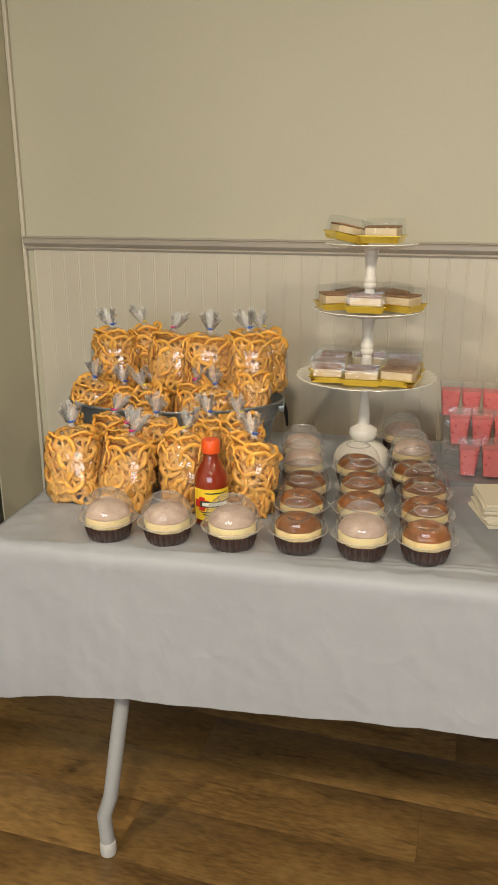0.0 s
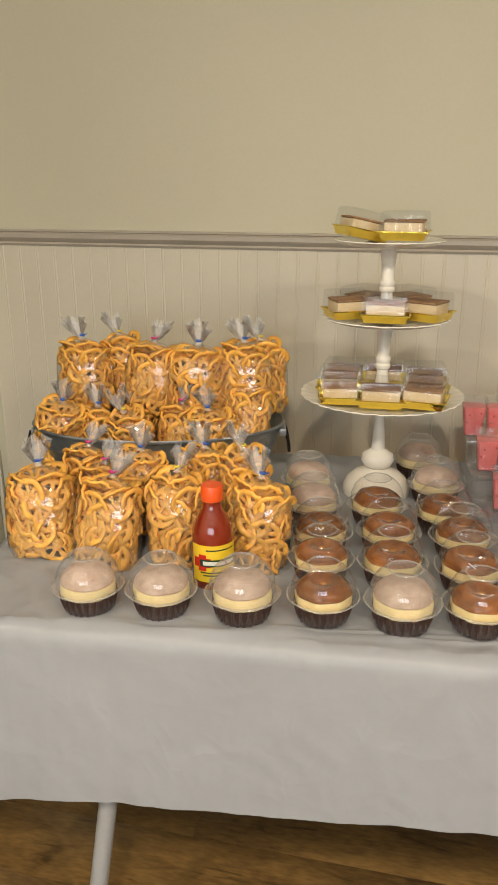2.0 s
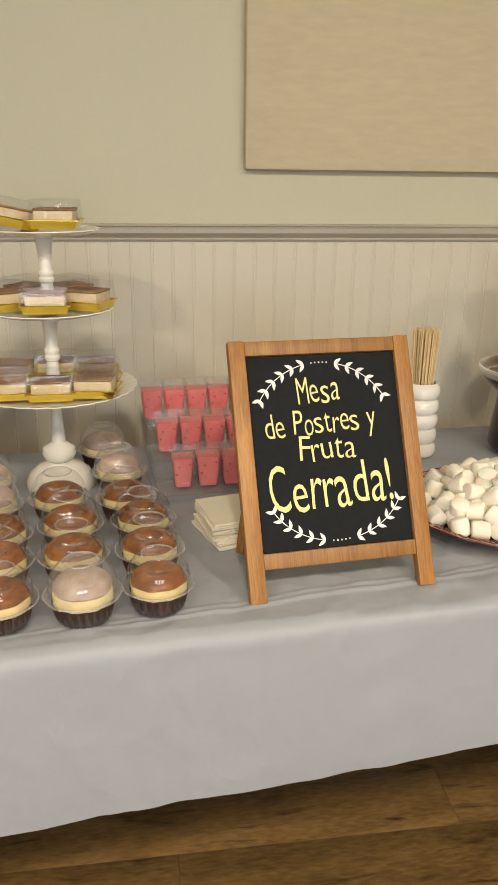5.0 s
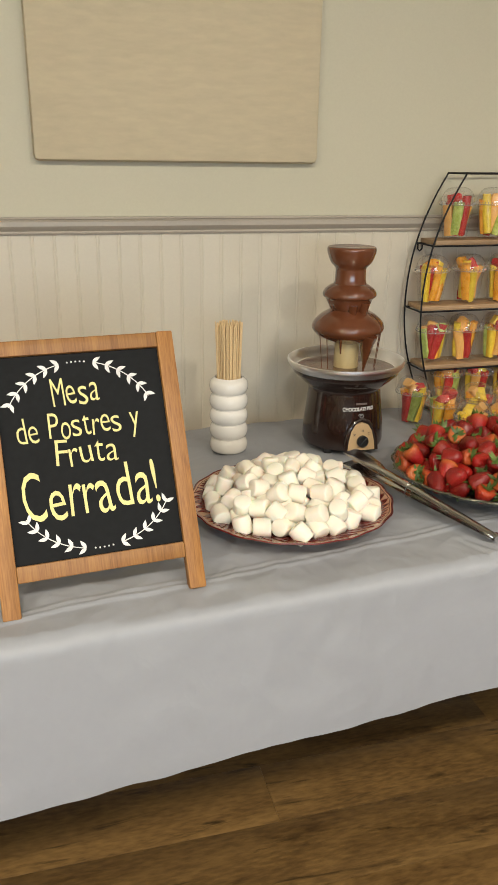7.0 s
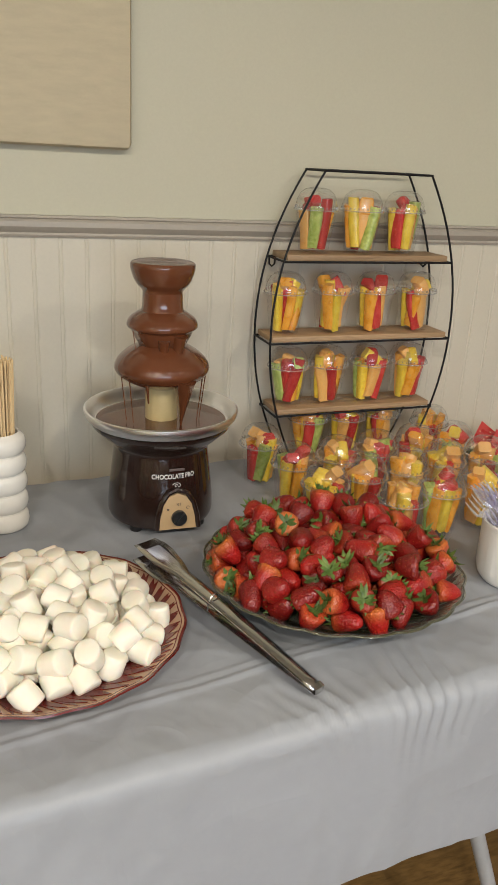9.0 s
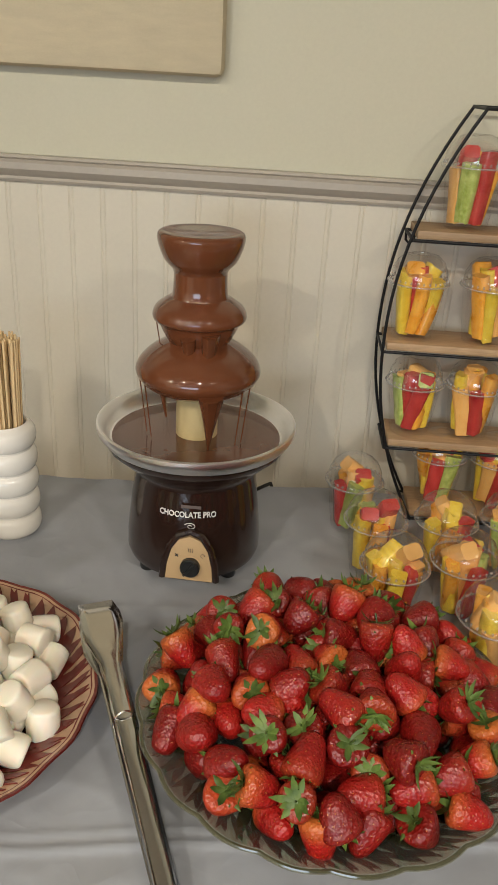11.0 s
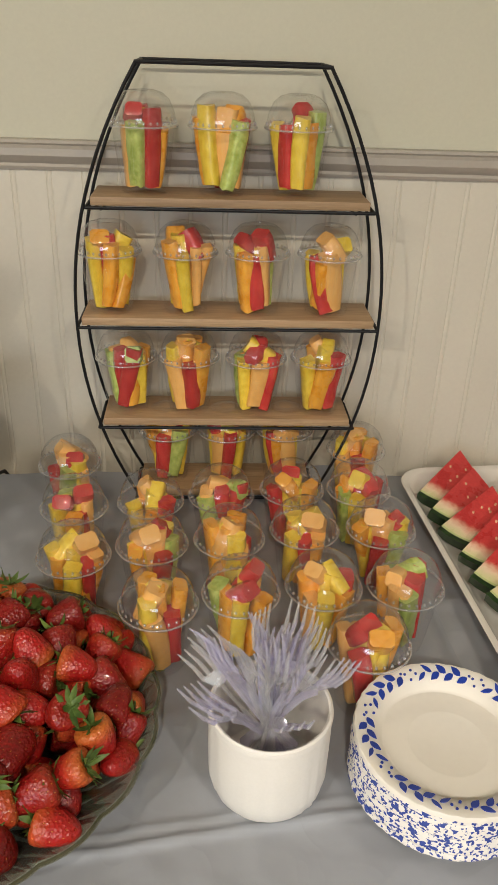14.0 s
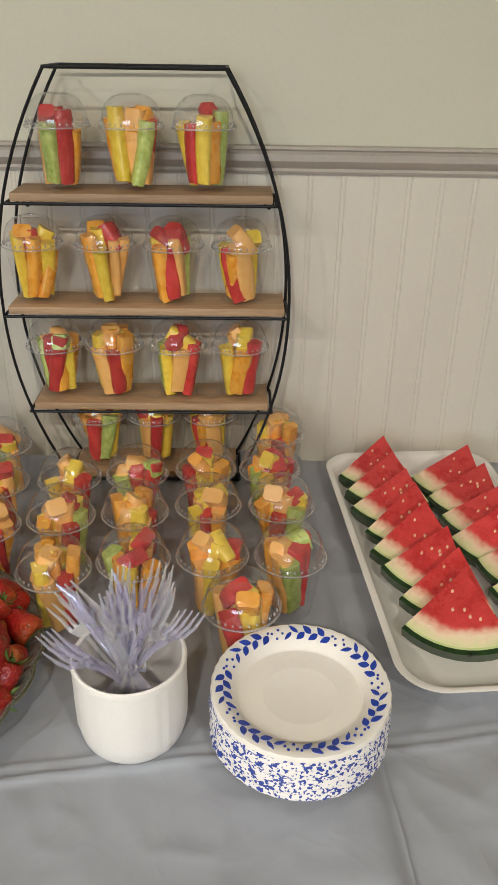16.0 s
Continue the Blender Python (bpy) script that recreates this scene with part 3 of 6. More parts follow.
def chocolate_fountain():
    t = thing("chocolate_fountain", "dark brown chocolate fountain with three tiers running with melted chocolate", "chocolate fountain", pose(2.338, 1.946, Z0) @ Matrix.Diagonal((1, 1, 1.012, 1)))
    part("body", Geo().lathe([(0.088, 0.010), (0.097, 0.012)] + smooth_profile([(0.100, 0.020), (0.099, 0.05), (0.0935, 0.10), (0.089, 0.138), (0.091, 0.152), (0.108, 0.167), (0.128, 0.186)]) + [(0.130, 0.193), (0.10, 0.193)], 64), BROWN_PLASTIC, t)
    for a in (45, 135, 225, 315):
        part("foot", Geo().lathe([(0.011, 0.0), (0.012, 0.003), (0.012, 0.0135)], 16, pose(0.084 * math.cos(radians(a)), 0.084 * math.sin(radians(a)), 0.0005)), BLACK_PLASTIC, t)
    part("bowl", Geo().lathe([(0.05, 0.178), (0.10, 0.182), (0.121, 0.190), (0.131, 0.205), (0.1365, 0.2165), (0.1395, 0.2180), (0.1420, 0.2165), (0.1425, 0.212), (0.1405, 0.206), (0.133, 0.1955), (0.12, 0.1935)], 72), STEEL, t, "brushed steel bowl")
    part("chocolate_pool", Geo().lathe([(0.0, 0.1965), (0.05, 0.1970), (0.09, 0.1962), (0.1206, 0.1945), (0.121, 0.188)], 48, wave=lambda a, i: 1), CHOC_POOL, t, "glossy pool of melted chocolate")
    part("tower_tube", Geo().lathe([(0.030, 0.19), (0.029, 0.30)], 32), CREAM_PLASTIC, t, "cream plastic tower tube")

    def drip(k, seed, amp):
        return lambda a, i: 1 + amp * k[i] * noise.noise(Vector((2.2 * math.cos(a) + seed, 2.2 * math.sin(a), seed)))
    z = 0.285
    part("lower_tier", Geo().lathe(smooth_profile([(0.030, z - 0.030), (0.040, z - 0.026), (0.056, z - 0.020), (0.075, z - 0.010), (0.085, z + 0.002), (0.086, z + 0.012), (0.080, z + 0.024), (0.064, z + 0.038), (0.046, z + 0.048), (0.036, z + 0.052)], 3), 72,
                                    wave=lambda a, i: 1 + 0.012 * noise.noise(Vector((2 * math.cos(a), 2 * math.sin(a), i * 0.2)))), CHOC, t)
    z = 0.362
    part("middle_tier", Geo().lathe(smooth_profile([(0.030, z - 0.040), (0.040, z - 0.030), (0.050, z - 0.014), (0.056, z - 0.002), (0.0625, z + 0.003), (0.0635, z + 0.010), (0.058, z + 0.020), (0.044, z + 0.030), (0.037, z + 0.036), (0.0355, z + 0.068)], 3), 64,
                                     wave=drip([0.6] * 6 + [0.5] * 5 + [0.1] * 30, 8, 0.10)), CHOC, t)
    z = 0.430
    part("crown", Geo().lathe(smooth_profile([(0.0345, z - 0.012), (0.037, z), (0.048, z + 0.012), (0.0555, z + 0.030), (0.0575, z + 0.042), (0.0545, z + 0.0475), (0.046, z + 0.0485), (0.020, z + 0.0475), (0.0, z + 0.047)], 3), 56), CHOC, t)
    # curtains and drips of chocolate between the tiers
    for a, r, z0, z1, w0, w1 in ((-66, 0.066, 0.284, 0.196, 0.036, 0.003), (-125, 0.070, 0.282, 0.240, 0.008, 0.003), (-150, 0.078, 0.284, 0.200, 0.0012, 0.0008), (-30, 0.077, 0.282, 0.197, 0.0014, 0.0008),
                                  (-62, 0.044, 0.358, 0.316, 0.026, 0.018), (-100, 0.042, 0.352, 0.322, 0.022, 0.016), (-165, 0.058, 0.362, 0.316, 0.0009, 0.0007), (-20, 0.080, 0.282, 0.198, 0.0011, 0.0008), (-165, 0.081, 0.284, 0.200, 0.0011, 0.0008)):
        c, s = math.cos(radians(a)), math.sin(radians(a))
        n = 9
        g = Geo()
        path = [(r * c * (1 - 0.12 * i / n), r * s * (1 - 0.12 * i / n), z0 + (z1 - z0) * i / n) for i in range(n + 1)]
        g.tube(path, [w0 * (1 - i / n) ** 1.2 + w1 * (i / n) for i in range(n + 1)], 12, flat=0.55 if w0 > 0.005 else 1)
        part("chocolate_drip", g, CHOC, t)
    # control plate on the rounded front
    ang = -90 - 2
    m = pose(0, 0, 0, 0, 0, ang + 90) @ pose(0.012, -0.1005, 0.050, 86, 0, 0)
    plate = part("control_plate", Geo().extrude([(-0.034, -0.034), (0.034, -0.034), (0.032, -0.012), (0.026, 0.012), (0.016, 0.028), (0.0, 0.034), (-0.016, 0.028), (-0.026, 0.012), (-0.032, -0.012)], -0.012, 0.003), TAN, t, "tan control plate", m=m)
    part("knob", Geo().lathe([(0.014, 0.003), (0.014, 0.010), (0.012, 0.012), (0.0, 0.012)], 28).box(-0.002, -0.013, 0.011, 0.002, 0.013, 0.015, 0.001), BLACK_PLASTIC, plate, "black turning knob", m=pose(0.002, -0.012, 0, 0, 0, -40))
    marks = Geo()
    marks.box(-0.003, -0.0006, 0, 0.003, 0.0006, 0.0006, 0, pose(-0.018, 0.004, 0.003, 0, 0, 45)).box(-0.003, -0.0006, 0, 0.003, 0.0006, 0.0006, 0, pose(-0.018, 0.004, 0.003, 0, 0, -45))
    for x in (-0.002, 0.001, 0.004):
        marks.tube([(x, 0.010, 0.003), (x + 0.001, 0.013, 0.003), (x, 0.016, 0.003)], 0.0005, 5)
    marks.tube([(0.019 + 0.003 * math.cos(q), 0.006 + 0.003 * math.sin(q), 0.003) for q in (0, 1, 2, 3, 4, 5)], 0.0005, 5)
    part("dial_marks", marks, BLACK_PLASTIC, plate)
    arch = [(-0.039, -0.034), (-0.036, -0.008), (-0.029, 0.016), (-0.017, 0.034), (0.0, 0.041), (0.017, 0.034), (0.029, 0.016), (0.036, -0.008), (0.039, -0.034)]
    part("arch_trim", Geo().tube([(x, y, 0.0) for x, y in arch], 0.005, 8), BROWN_PLASTIC, t, m=m)
    # curved print on the front
    for word, size, zz, w in (("CHOCOLATE PRO", 0.0125, 0.110, 0.082),):
        me = text_mesh(word, size, 0.0003, 0.0003, w)
        for p in me.vertices:
            a = radians(-90) + (p.co.x + 0.003) / 0.0945
            r = 0.0938 + p.co.z - 0.04 * (p.co.y)
            p.co = Vector((r * math.cos(a), r * math.sin(a), zz + p.co.y))
        part("print", me, PRINT, t, "silver printed product line")
    swirl = Geo()
    swirl.tube([((0.001 + 0.0009 * i / 2) * math.cos(i * 0.7) * 1.3, (0.001 + 0.0009 * i / 2) * math.sin(i * 0.7) * 0.8, 0) for i in range(14)], 0.0005, 5)
    part("swirl_mark", swirl, PRINT, t, m=pose(0.008, -0.0965, 0.098, 84, 0, 0))
    part("maker_mark", Geo().box(-0.014, -0.0025, 0, 0.014, 0.0025, 0.0006, 0.0003), material("dim_print", (0.12, 0.09, 0.08), 0.5), t, m=pose(0.008, -0.0935, 0.127, 92, 0, 0))
    return t


chocolate_fountain()
cord = Geo().tube([(2.352, 2.040, Z0 + 0.012), (2.372, 2.075, Z0 + 0.004), (2.398, 2.115, Z0 + 0.004), (2.425, 2.150, Z0 + 0.004), (2.444, 2.172, Z0 + 0.004), (2.452, 2.194, Z0 - 0.03), (2.452, 2.200, 0.35)], 0.0032, 8)
tagged(part("power_cord", cord, BLACK_PLASTIC), "black electric cord running back from the fountain", "cord")


# ---- ring vase with skewers ----
SKEWER = material("pale_bamboo", (0.72, 0.54, 0.29), 0.6, vary=0.12, each=0.10)


def ring_vase():
    t = thing("ring_vase", "white glossy ceramic vase of stacked rings", "vase", pose(2.047, 1.957, Z0) @ Matrix.Diagonal((1.10, 1.10, 1.03, 1)))
    prof = [(0.0, 0.0), (0.030, 0.0)]
    for k in range(5):
        z = 0.018 + 0.0355 * k
        prof += [(0.034 + 0.008 * math.cos(radians(a)), z + 0.0165 * math.sin(radians(a))) for a in (-80, -55, -30, 0, 30, 55, 80)]
    prof += [(0.031, 0.181), (0.029, 0.179), (0.028, 0.10), (0.0, 0.098)]
    part("body", Geo().lathe(prof, 40), WHITE_CERAMIC, t)
    s = thing("skewer_bundle", "bundle of pale bamboo skewers standing in the vase", "skewers", pose(2.047, 1.957, Z0))
    rnd = random.Random(5)
    sk = mesh_of(Geo().tube([(0, 0, 0), (0, 0, 0.21)], 0.0016, 6), "skewer", SKEWER)
    for i in range(120):
        a, r = rnd.random() * 6.283, 0.024 * math.sqrt(rnd.random())
        part("skewer", sk, SKEWER, s, m=pose(r * math.cos(a), r * math.sin(a), 0.1005 + rnd.random() * 0.007, -math.sin(a) * r * 85, math.cos(a) * r * 85, 0))


ring_vase()


# ---- barrel-shaped rack ----
RX, RF, RB = 2.822, 2.092, 2.186
RACK = pose(RX, 2.139, 0, 0, 0, 1.0) @ pose(-RX, -2.139, 0)


def half_width(z):
    """Half-width of the frame at a height."""
    q = (z - 1.055) / 0.345
    return 0.220 - 0.105 * abs(q) ** 2.1


def wire_rack():
    t = thing("wire_shelf_rack", "black wire barrel-shaped rack with wooden shelves", "shelf rack", RACK)
    zs = [Z0 + 0.003 + (1.387 - Z0 - 0.003) * i / 24 for i in range(25)]
    for y in (RF, RB):
        for s in (-1, 1):
            part("side_wire", Geo().tube([(RX + s * half_width(z), y, z) for z in zs], 0.0024, 8), BLACK_METAL, t)
        part("top_wire", Geo().tube([(RX - half_width(1.387) - 0.002, y, 1.387), (RX + half_width(1.387) + 0.002, y, 1.387)], 0.0024, 8), BLACK_METAL, t)
    for s in (-1, 1):
        part("top_wire", Geo().tube([(RX + s * half_width(1.387), RF, 1.387), (RX + s * half_width(1.387), RB, 1.387)], 0.0024, 8), BLACK_METAL, t)
    for z in (1.222, 1.052, 0.890, 0.762):
        w = half_width(z)
        part("shelf", Geo().box(RX - w + 0.006, RF + 0.004, z - 0.012, RX + w - 0.006, RB - 0.004, z, 0.0015), SHELF_WOOD, t, "light brown wooden shelf")
        part("shelf_wire", Geo().tube([(RX - w, RF, z - 0.014), (RX + w, RF, z - 0.014)], 0.0024, 8), BLACK_METAL, t)
        part("shelf_wire", Geo().tube([(RX - w, RB, z - 0.014), (RX + w, RB, z - 0.014)], 0.0024, 8), BLACK_METAL, t)
        for s in (-1, 1):
            part("shelf_wire", Geo().tube([(RX + s * w, RF, z - 0.014), (RX + s * w, RB, z - 0.014)], 0.0024, 8), BLACK_METAL, t)
    for s in (-1, 1):
        x = RX + s * (half_width(1.208) - 0.012)
        part("hanging_lug", Geo().tube([(x - 0.007, RB, 1.207), (x - 0.006, RB, 1.192), (x, RB, 1.187), (x + 0.006, RB, 1.192), (x + 0.007, RB, 1.207)], 0.0022, 6), BLACK_METAL, t)
    return t


wire_rack()

# ---- snack bags in and before the tub ----
WHEEL = material("orange_puffed_wheat", (0.86, 0.44, 0.085), 0.45, vary=0.20, scale=25, fine=220, bump=0.5, depth=0.002, each=0.10, sub=0.15)
ZINC = material("galvanised_steel", (0.36, 0.40, 0.43), 0.42, metal=0.85, vary=0.22, scale=22, fine=90, bump=0.1)
TIES = [material("twist_tie_" + n, c, 0.4, vary=0.05) for n, c in (("blue", (0.02, 0.09, 0.42)), ("pink", (0.6, 0.02, 0.20)), ("yellow", (0.65, 0.5, 0.05)), ("white", (0.7, 0.7, 0.7)))]


def wheel_mesh(seed):
    """One puffed six-spoke wheel, all of a piece."""
    rnd = random.Random(seed)
    hub = [-19, 19, 25, 30, 35]
    rim_at = [-12, 12, 24, 36, 48]
    rings = [(0.0082, hub, 0.0026), (0.0192, rim_at, 0.0020), (0.0235, rim_at, 0.0027), (0.0285, rim_at, 0.0016)]
    wob = [rnd.uniform(-0.0045, 0.0045) for _ in range(30)]
    v = []
    for top in (1, -1):
        for r, angles, th in rings:
            for k in range(6):
                for q in range(4):
                    a = radians(60 * k + angles[q] + 3 * wob[k] * 300)
                    rr = r * (1 + 4 * wob[(k * 4 + q) % 30] * (r > 0.02))
                    v.append((rr * math.cos(a), rr * math.sin(a), top * th + 0.8 * wob[(k * 4 + q + 3) % 30] * r / 0.03))
        v.append((0, 0, top * 0.0050))
    n, half = 24, 24 * 4 + 1
    f = []
    for top in (0, 1):
        o = top * half

        def face(*q):
            f.append(tuple(o + i for i in (q if top == 0 else q[::-1])))
        for k in range(n):
            k2 = (k + 1) % n
            face(half - 1, k, k2)
            if k % 4 == 0:
                face(k, n + k, n + k2, k2)
            for i in (1, 2):
                face(i * n + k, (i + 1) * n + k, (i + 1) * n + k2, i * n + k2)
    for k in range(n):
        k2 = (k + 1) % n
        f.append((3 * n + k, half + 3 * n + k, half + 3 * n + k2, 3 * n + k2))
        if k % 4:
            f.append((n + k2, half + n + k2, half + n + k, n + k))
            f.append((k, half + k, half + k2, k2))
        else:
            f.append((k, half + k, half + n + k, n + k))
            f.append((n + k2, half + n + k2, half + k2, k2))
    return mesh_of(Geo().add(v, f), "wheat_wheel", WHEEL, 180)


WHEELS = [wheel_mesh(s) for s in range(6)]


def bag_film(w, d, h, seed):
    prof = [(0.40, 0.0), (0.86, 0.004), (0.97, 0.02), (1.0, 0.30 * h), (0.99, 0.62 * h), (0.93, 0.82 * h), (0.74, 0.94 * h), (0.45, 1.02 * h), (0.16, 1.07 * h)]
    v, f, seg = [], [], 36
    for i, (r, z) in enumerate(prof):
        for k in range(seg):
            a = 2 * math.pi * k / seg
            c, s = math.cos(a), math.sin(a)
            q = (abs(c) ** 3.0 + abs(s) ** 3.0) ** (-1 / 3.0)
            wob = 1 + 0.05 * noise.noise(Vector((3 * c + seed, 3 * s, z * 25))) + 0.03 * noise.noise(Vector((9 * c, 9 * s + seed, z * 60)))
            v.append((w / 2 * r * q * c * wob, d / 2 * r * q * s * wob, z))
    for i in range(len(prof) - 1):
        for k in range(seg):
            k2 = (k + 1) % seg
            f.append((i * seg + k, i * seg + k2, (i + 1) * seg + k2, (i + 1) * seg + k))
    f.append(tuple(range(seg))[::-1])
    return Geo().add(v, f)


def neck_film(w, h, seed):
    rnd = random.Random(seed)
    g = Geo()
    z = 1.07 * h
    seg = 22
    prof = [(0.0085, z - 0.002), (0.0048, z + 0.006), (0.0048, z + 0.010), (0.0085, z + 0.018), (0.0135, z + 0.032), (0.0190, z + 0.048)]
    top = [rnd.uniform(-0.020, 0.008) for _ in range(seg)]
    v, f = [], []
    lean = rnd.uniform(-0.024, 0.024)
    for i, (r, zz) in enumerate(prof):
        for k in range(seg):
            a = 2 * math.pi * k / seg
            s = 1 + 0.50 * (i / 5) * math.sin(k * 2.9 + seed) if i > 1 else 1
            v.append((r * s * math.cos(a) + lean * (i / 5), r * s * math.sin(a) * 0.6, zz + top[k] * (i / 5)))
    for i in range(len(prof) - 1):
        for k in range(seg):
            k2 = (k + 1) % seg
            f.append((i * seg + k, i * seg + k2, (i + 1) * seg + k2, (i + 1) * seg + k))
    return g.add(v, f)


def snack_bag(seed, tie, w=0.118, d=0.085, h=0.150):
    rnd = random.Random(seed)
    t = thing("snack_bag", "tied cellophane bag of orange wheel-shaped wheat crisps", "snack bag", group="bags of wheat crisps")
    for lev in range(6):
        z = 0.024 + lev * (h - 0.036) / 5
        fill = 1.0 if lev < 5 else 0.6
        m = 7 if lev < 5 else 4
        for k in range(m):
            a = 2 * math.pi * (k + 0.5 * (lev % 2) + rnd.uniform(-0.15, 0.15)) / m
            x, y = (w / 2 - 0.015) * fill * math.cos(a), (d / 2 - 0.010) * fill * math.sin(a)
            yaw = math.degrees(math.atan2(y / (d * d), x / (w * w))) - 90
            tilt = 90 + rnd.uniform(-24, 24)
            if lev == 5:
                tilt = rnd.uniform(20, 60)
            mm = pose(x, y, z + rnd.uniform(-0.006, 0.006), 0, 0, yaw + rnd.uniform(-16, 16)) @ pose(0, 0, 0, tilt, rnd.uniform(-30, 30), 0) @ pose(0, 0, 0, 0, 0, rnd.uniform(0, 360))
            part("wheat_wheel", WHEELS[rnd.randrange(6)], WHEEL, t, m=mm)
    for k in range(5):
        mm = pose(rnd.uniform(-0.02, 0.02), rnd.uniform(-0.01, 0.01), 0.025 + k * (h - 0.05) / 4, rnd.uniform(0, 180), rnd.uniform(0, 180), 0)
        part("wheat_wheel", WHEELS[rnd.randrange(6)], WHEEL, t, m=mm)
    film = part("film", bag_film(w, d, h, seed), FILM, t, "clear crinkled cellophane", sharp=50)
    part("gathered_neck", neck_film(w, h, seed), NECK_FILM, t, "gathered cellophane top", sharp=180)
    part("twist_tie", Geo().lathe([(0.0050, 1.07 * h + 0.006), (0.0058, 1.07 * h + 0.007), (0.0058, 1.07 * h + 0.009), (0.0050, 1.07 * h + 0.010)], 12).tube([(0.006, -0.004, 1.07 * h + 0.008), (0.014, -0.010, 1.07 * h + 0.013)], 0.001, 5), tie, t)
    return t


BAGS = [snack_bag(11, TIES[0]), snack_bag(12, TIES[1], 0.110, 0.082, 0.146), snack_bag(13, TIES[2], 0.104, 0.080, 0.152), snack_bag(14, TIES[0], 0.112, 0.084, 0.148)]
LOW = Z0 + 0.001
bag_places = [
    # front row on the table: x, y, z, pitch, roll, yaw
    (0.612, 1.400, LOW, -8, -3, 8), (0.738, 1.385, LOW, -10, 3, -6), (0.868, 1.425, LOW, -6, -2, 4), (1.000, 1.440, LOW, -7, 4, -8),
    # second row behind it
    (0.632, 1.520, 0.760, -8, 5, 0), (0.752, 1.525, 0.768, -6, -6, 0), (0.872, 1.535, 0.768, -6, 4, 0), (0.955, 1.545, 0.775, -6, -3, 0),
    (0.690, 1.480, LOW, -6, 3, 0),
    # in the tub, low and along the front
    (0.490, 1.720, 0.805, -14, -14, 0), (0.565, 1.705, 0.780, -14, 6, 0), (0.682, 1.710, 0.790, -14, 4, 0), (0.780, 1.725, 0.795, -14, -5, 0), (0.862, 1.740, 0.800, -14, 6, 0),
    (0.530, 1.775, 0.762, 0, 0, 10), (0.650, 1.790, 0.762, 0, 0, 10), (0.770, 1.800, 0.762, 0, 0, 10), (0.875, 1.815, 0.762, 0, 0, 10),
    # standing upright at the back of the tub
    (0.530, 1.800, 0.908, -3, -2, 5), (0.600, 1.875, 0.905, -2, 4, 0), (0.682, 1.812, 0.908, -4, 2, 0), (0.790, 1.812, 0.905, -2, -2, 8), (0.890, 1.825, 0.912, -4, 1, 0), (0.925, 1.885, 0.905, -2, 2, 0),
    (0.900, 1.770, 0.835, -18, 4, 0),
]
for i, (x, y, z, rx, ry, rz) in enumerate(bag_places):
    if i < 4:
        BAGS[i].matrix_basis = pose(x, y, z, rx, ry, rz) @ Matrix.Diagonal((1.1, 1.08, 1.06, 1))
    else:
        copy_thing(BAGS[(i * 3 + 1) % 4], pose(x, y, z, rx, ry, rz + 180 * (i % 2)) @ Matrix.Diagonal((1.02, 1.02, 0.96, 1) if z > 0.9 else (0.92, 0.93, 0.94, 1)))


def tub():
    t = thing("oval_tub", "galvanised oval steel tub with dark drop handles, filled with snack bags", "tub", pose(0.708, 1.782, Z0, 0, 0, 13))
    prof = [(0.0, 0.004), (0.80, 0.004), (0.82, 0.0), (0.83, 0.008), (0.87, 0.045), (0.885, 0.05), (0.88, 0.055), (0.93, 0.105), (0.945, 0.11), (0.94, 0.115), (0.975, 0.148), (1.0, 0.150), (1.008, 0.154), (1.0, 0.158), (0.985, 0.157), (0.962, 0.146), (0.82, 0.012), (0.0, 0.010)]
    g = Geo().lathe([(r, z) for r, z in prof], 64)
    g.v = [(x * 0.280, y * 0.160, z) for x, y, z in g.v]
    part("body", g, ZINC, t)
    for s in (-1, 1):
        h = part("handle", Geo().tube([(s * 0.282, -0.028, 0.138), (s * 0.290, -0.030, 0.110), (s * 0.292, -0.018, 0.088), (s * 0.292, 0.018, 0.088), (s * 0.290, 0.030, 0.110), (s * 0.282, 0.028, 0.138)], 0.0035, 8), BLACK_METAL, t, "dark drop handle")
        part("handle_lug", Geo().box(s * 0.274 - 0.006, -0.036, 0.128, s * 0.274 + 0.010, 0.036, 0.144, 0.002), ZINC, t)


tub()

# ---- hot sauce bottle ----
SAUCE = material("red_hot_sauce", (0.21, 0.022, 0.006), 0.10, vary=0.15, scale=20, coat=0.8, sub=0.1)
CAP = material("orange_plastic", (0.75, 0.09, 0.012), 0.35, vary=0.05)
LABEL = material("yellow_paper_label", (0.80, 0.55, 0.03), 0.45, vary=0.04)
INK_R = material("red_ink", (0.50, 0.02, 0.01), 0.5)
INK_D = material("dark_green_ink", (0.01, 0.05, 0.025), 0.5)
INK_W = material("white_ink", (0.75, 0.73, 0.65), 0.5)


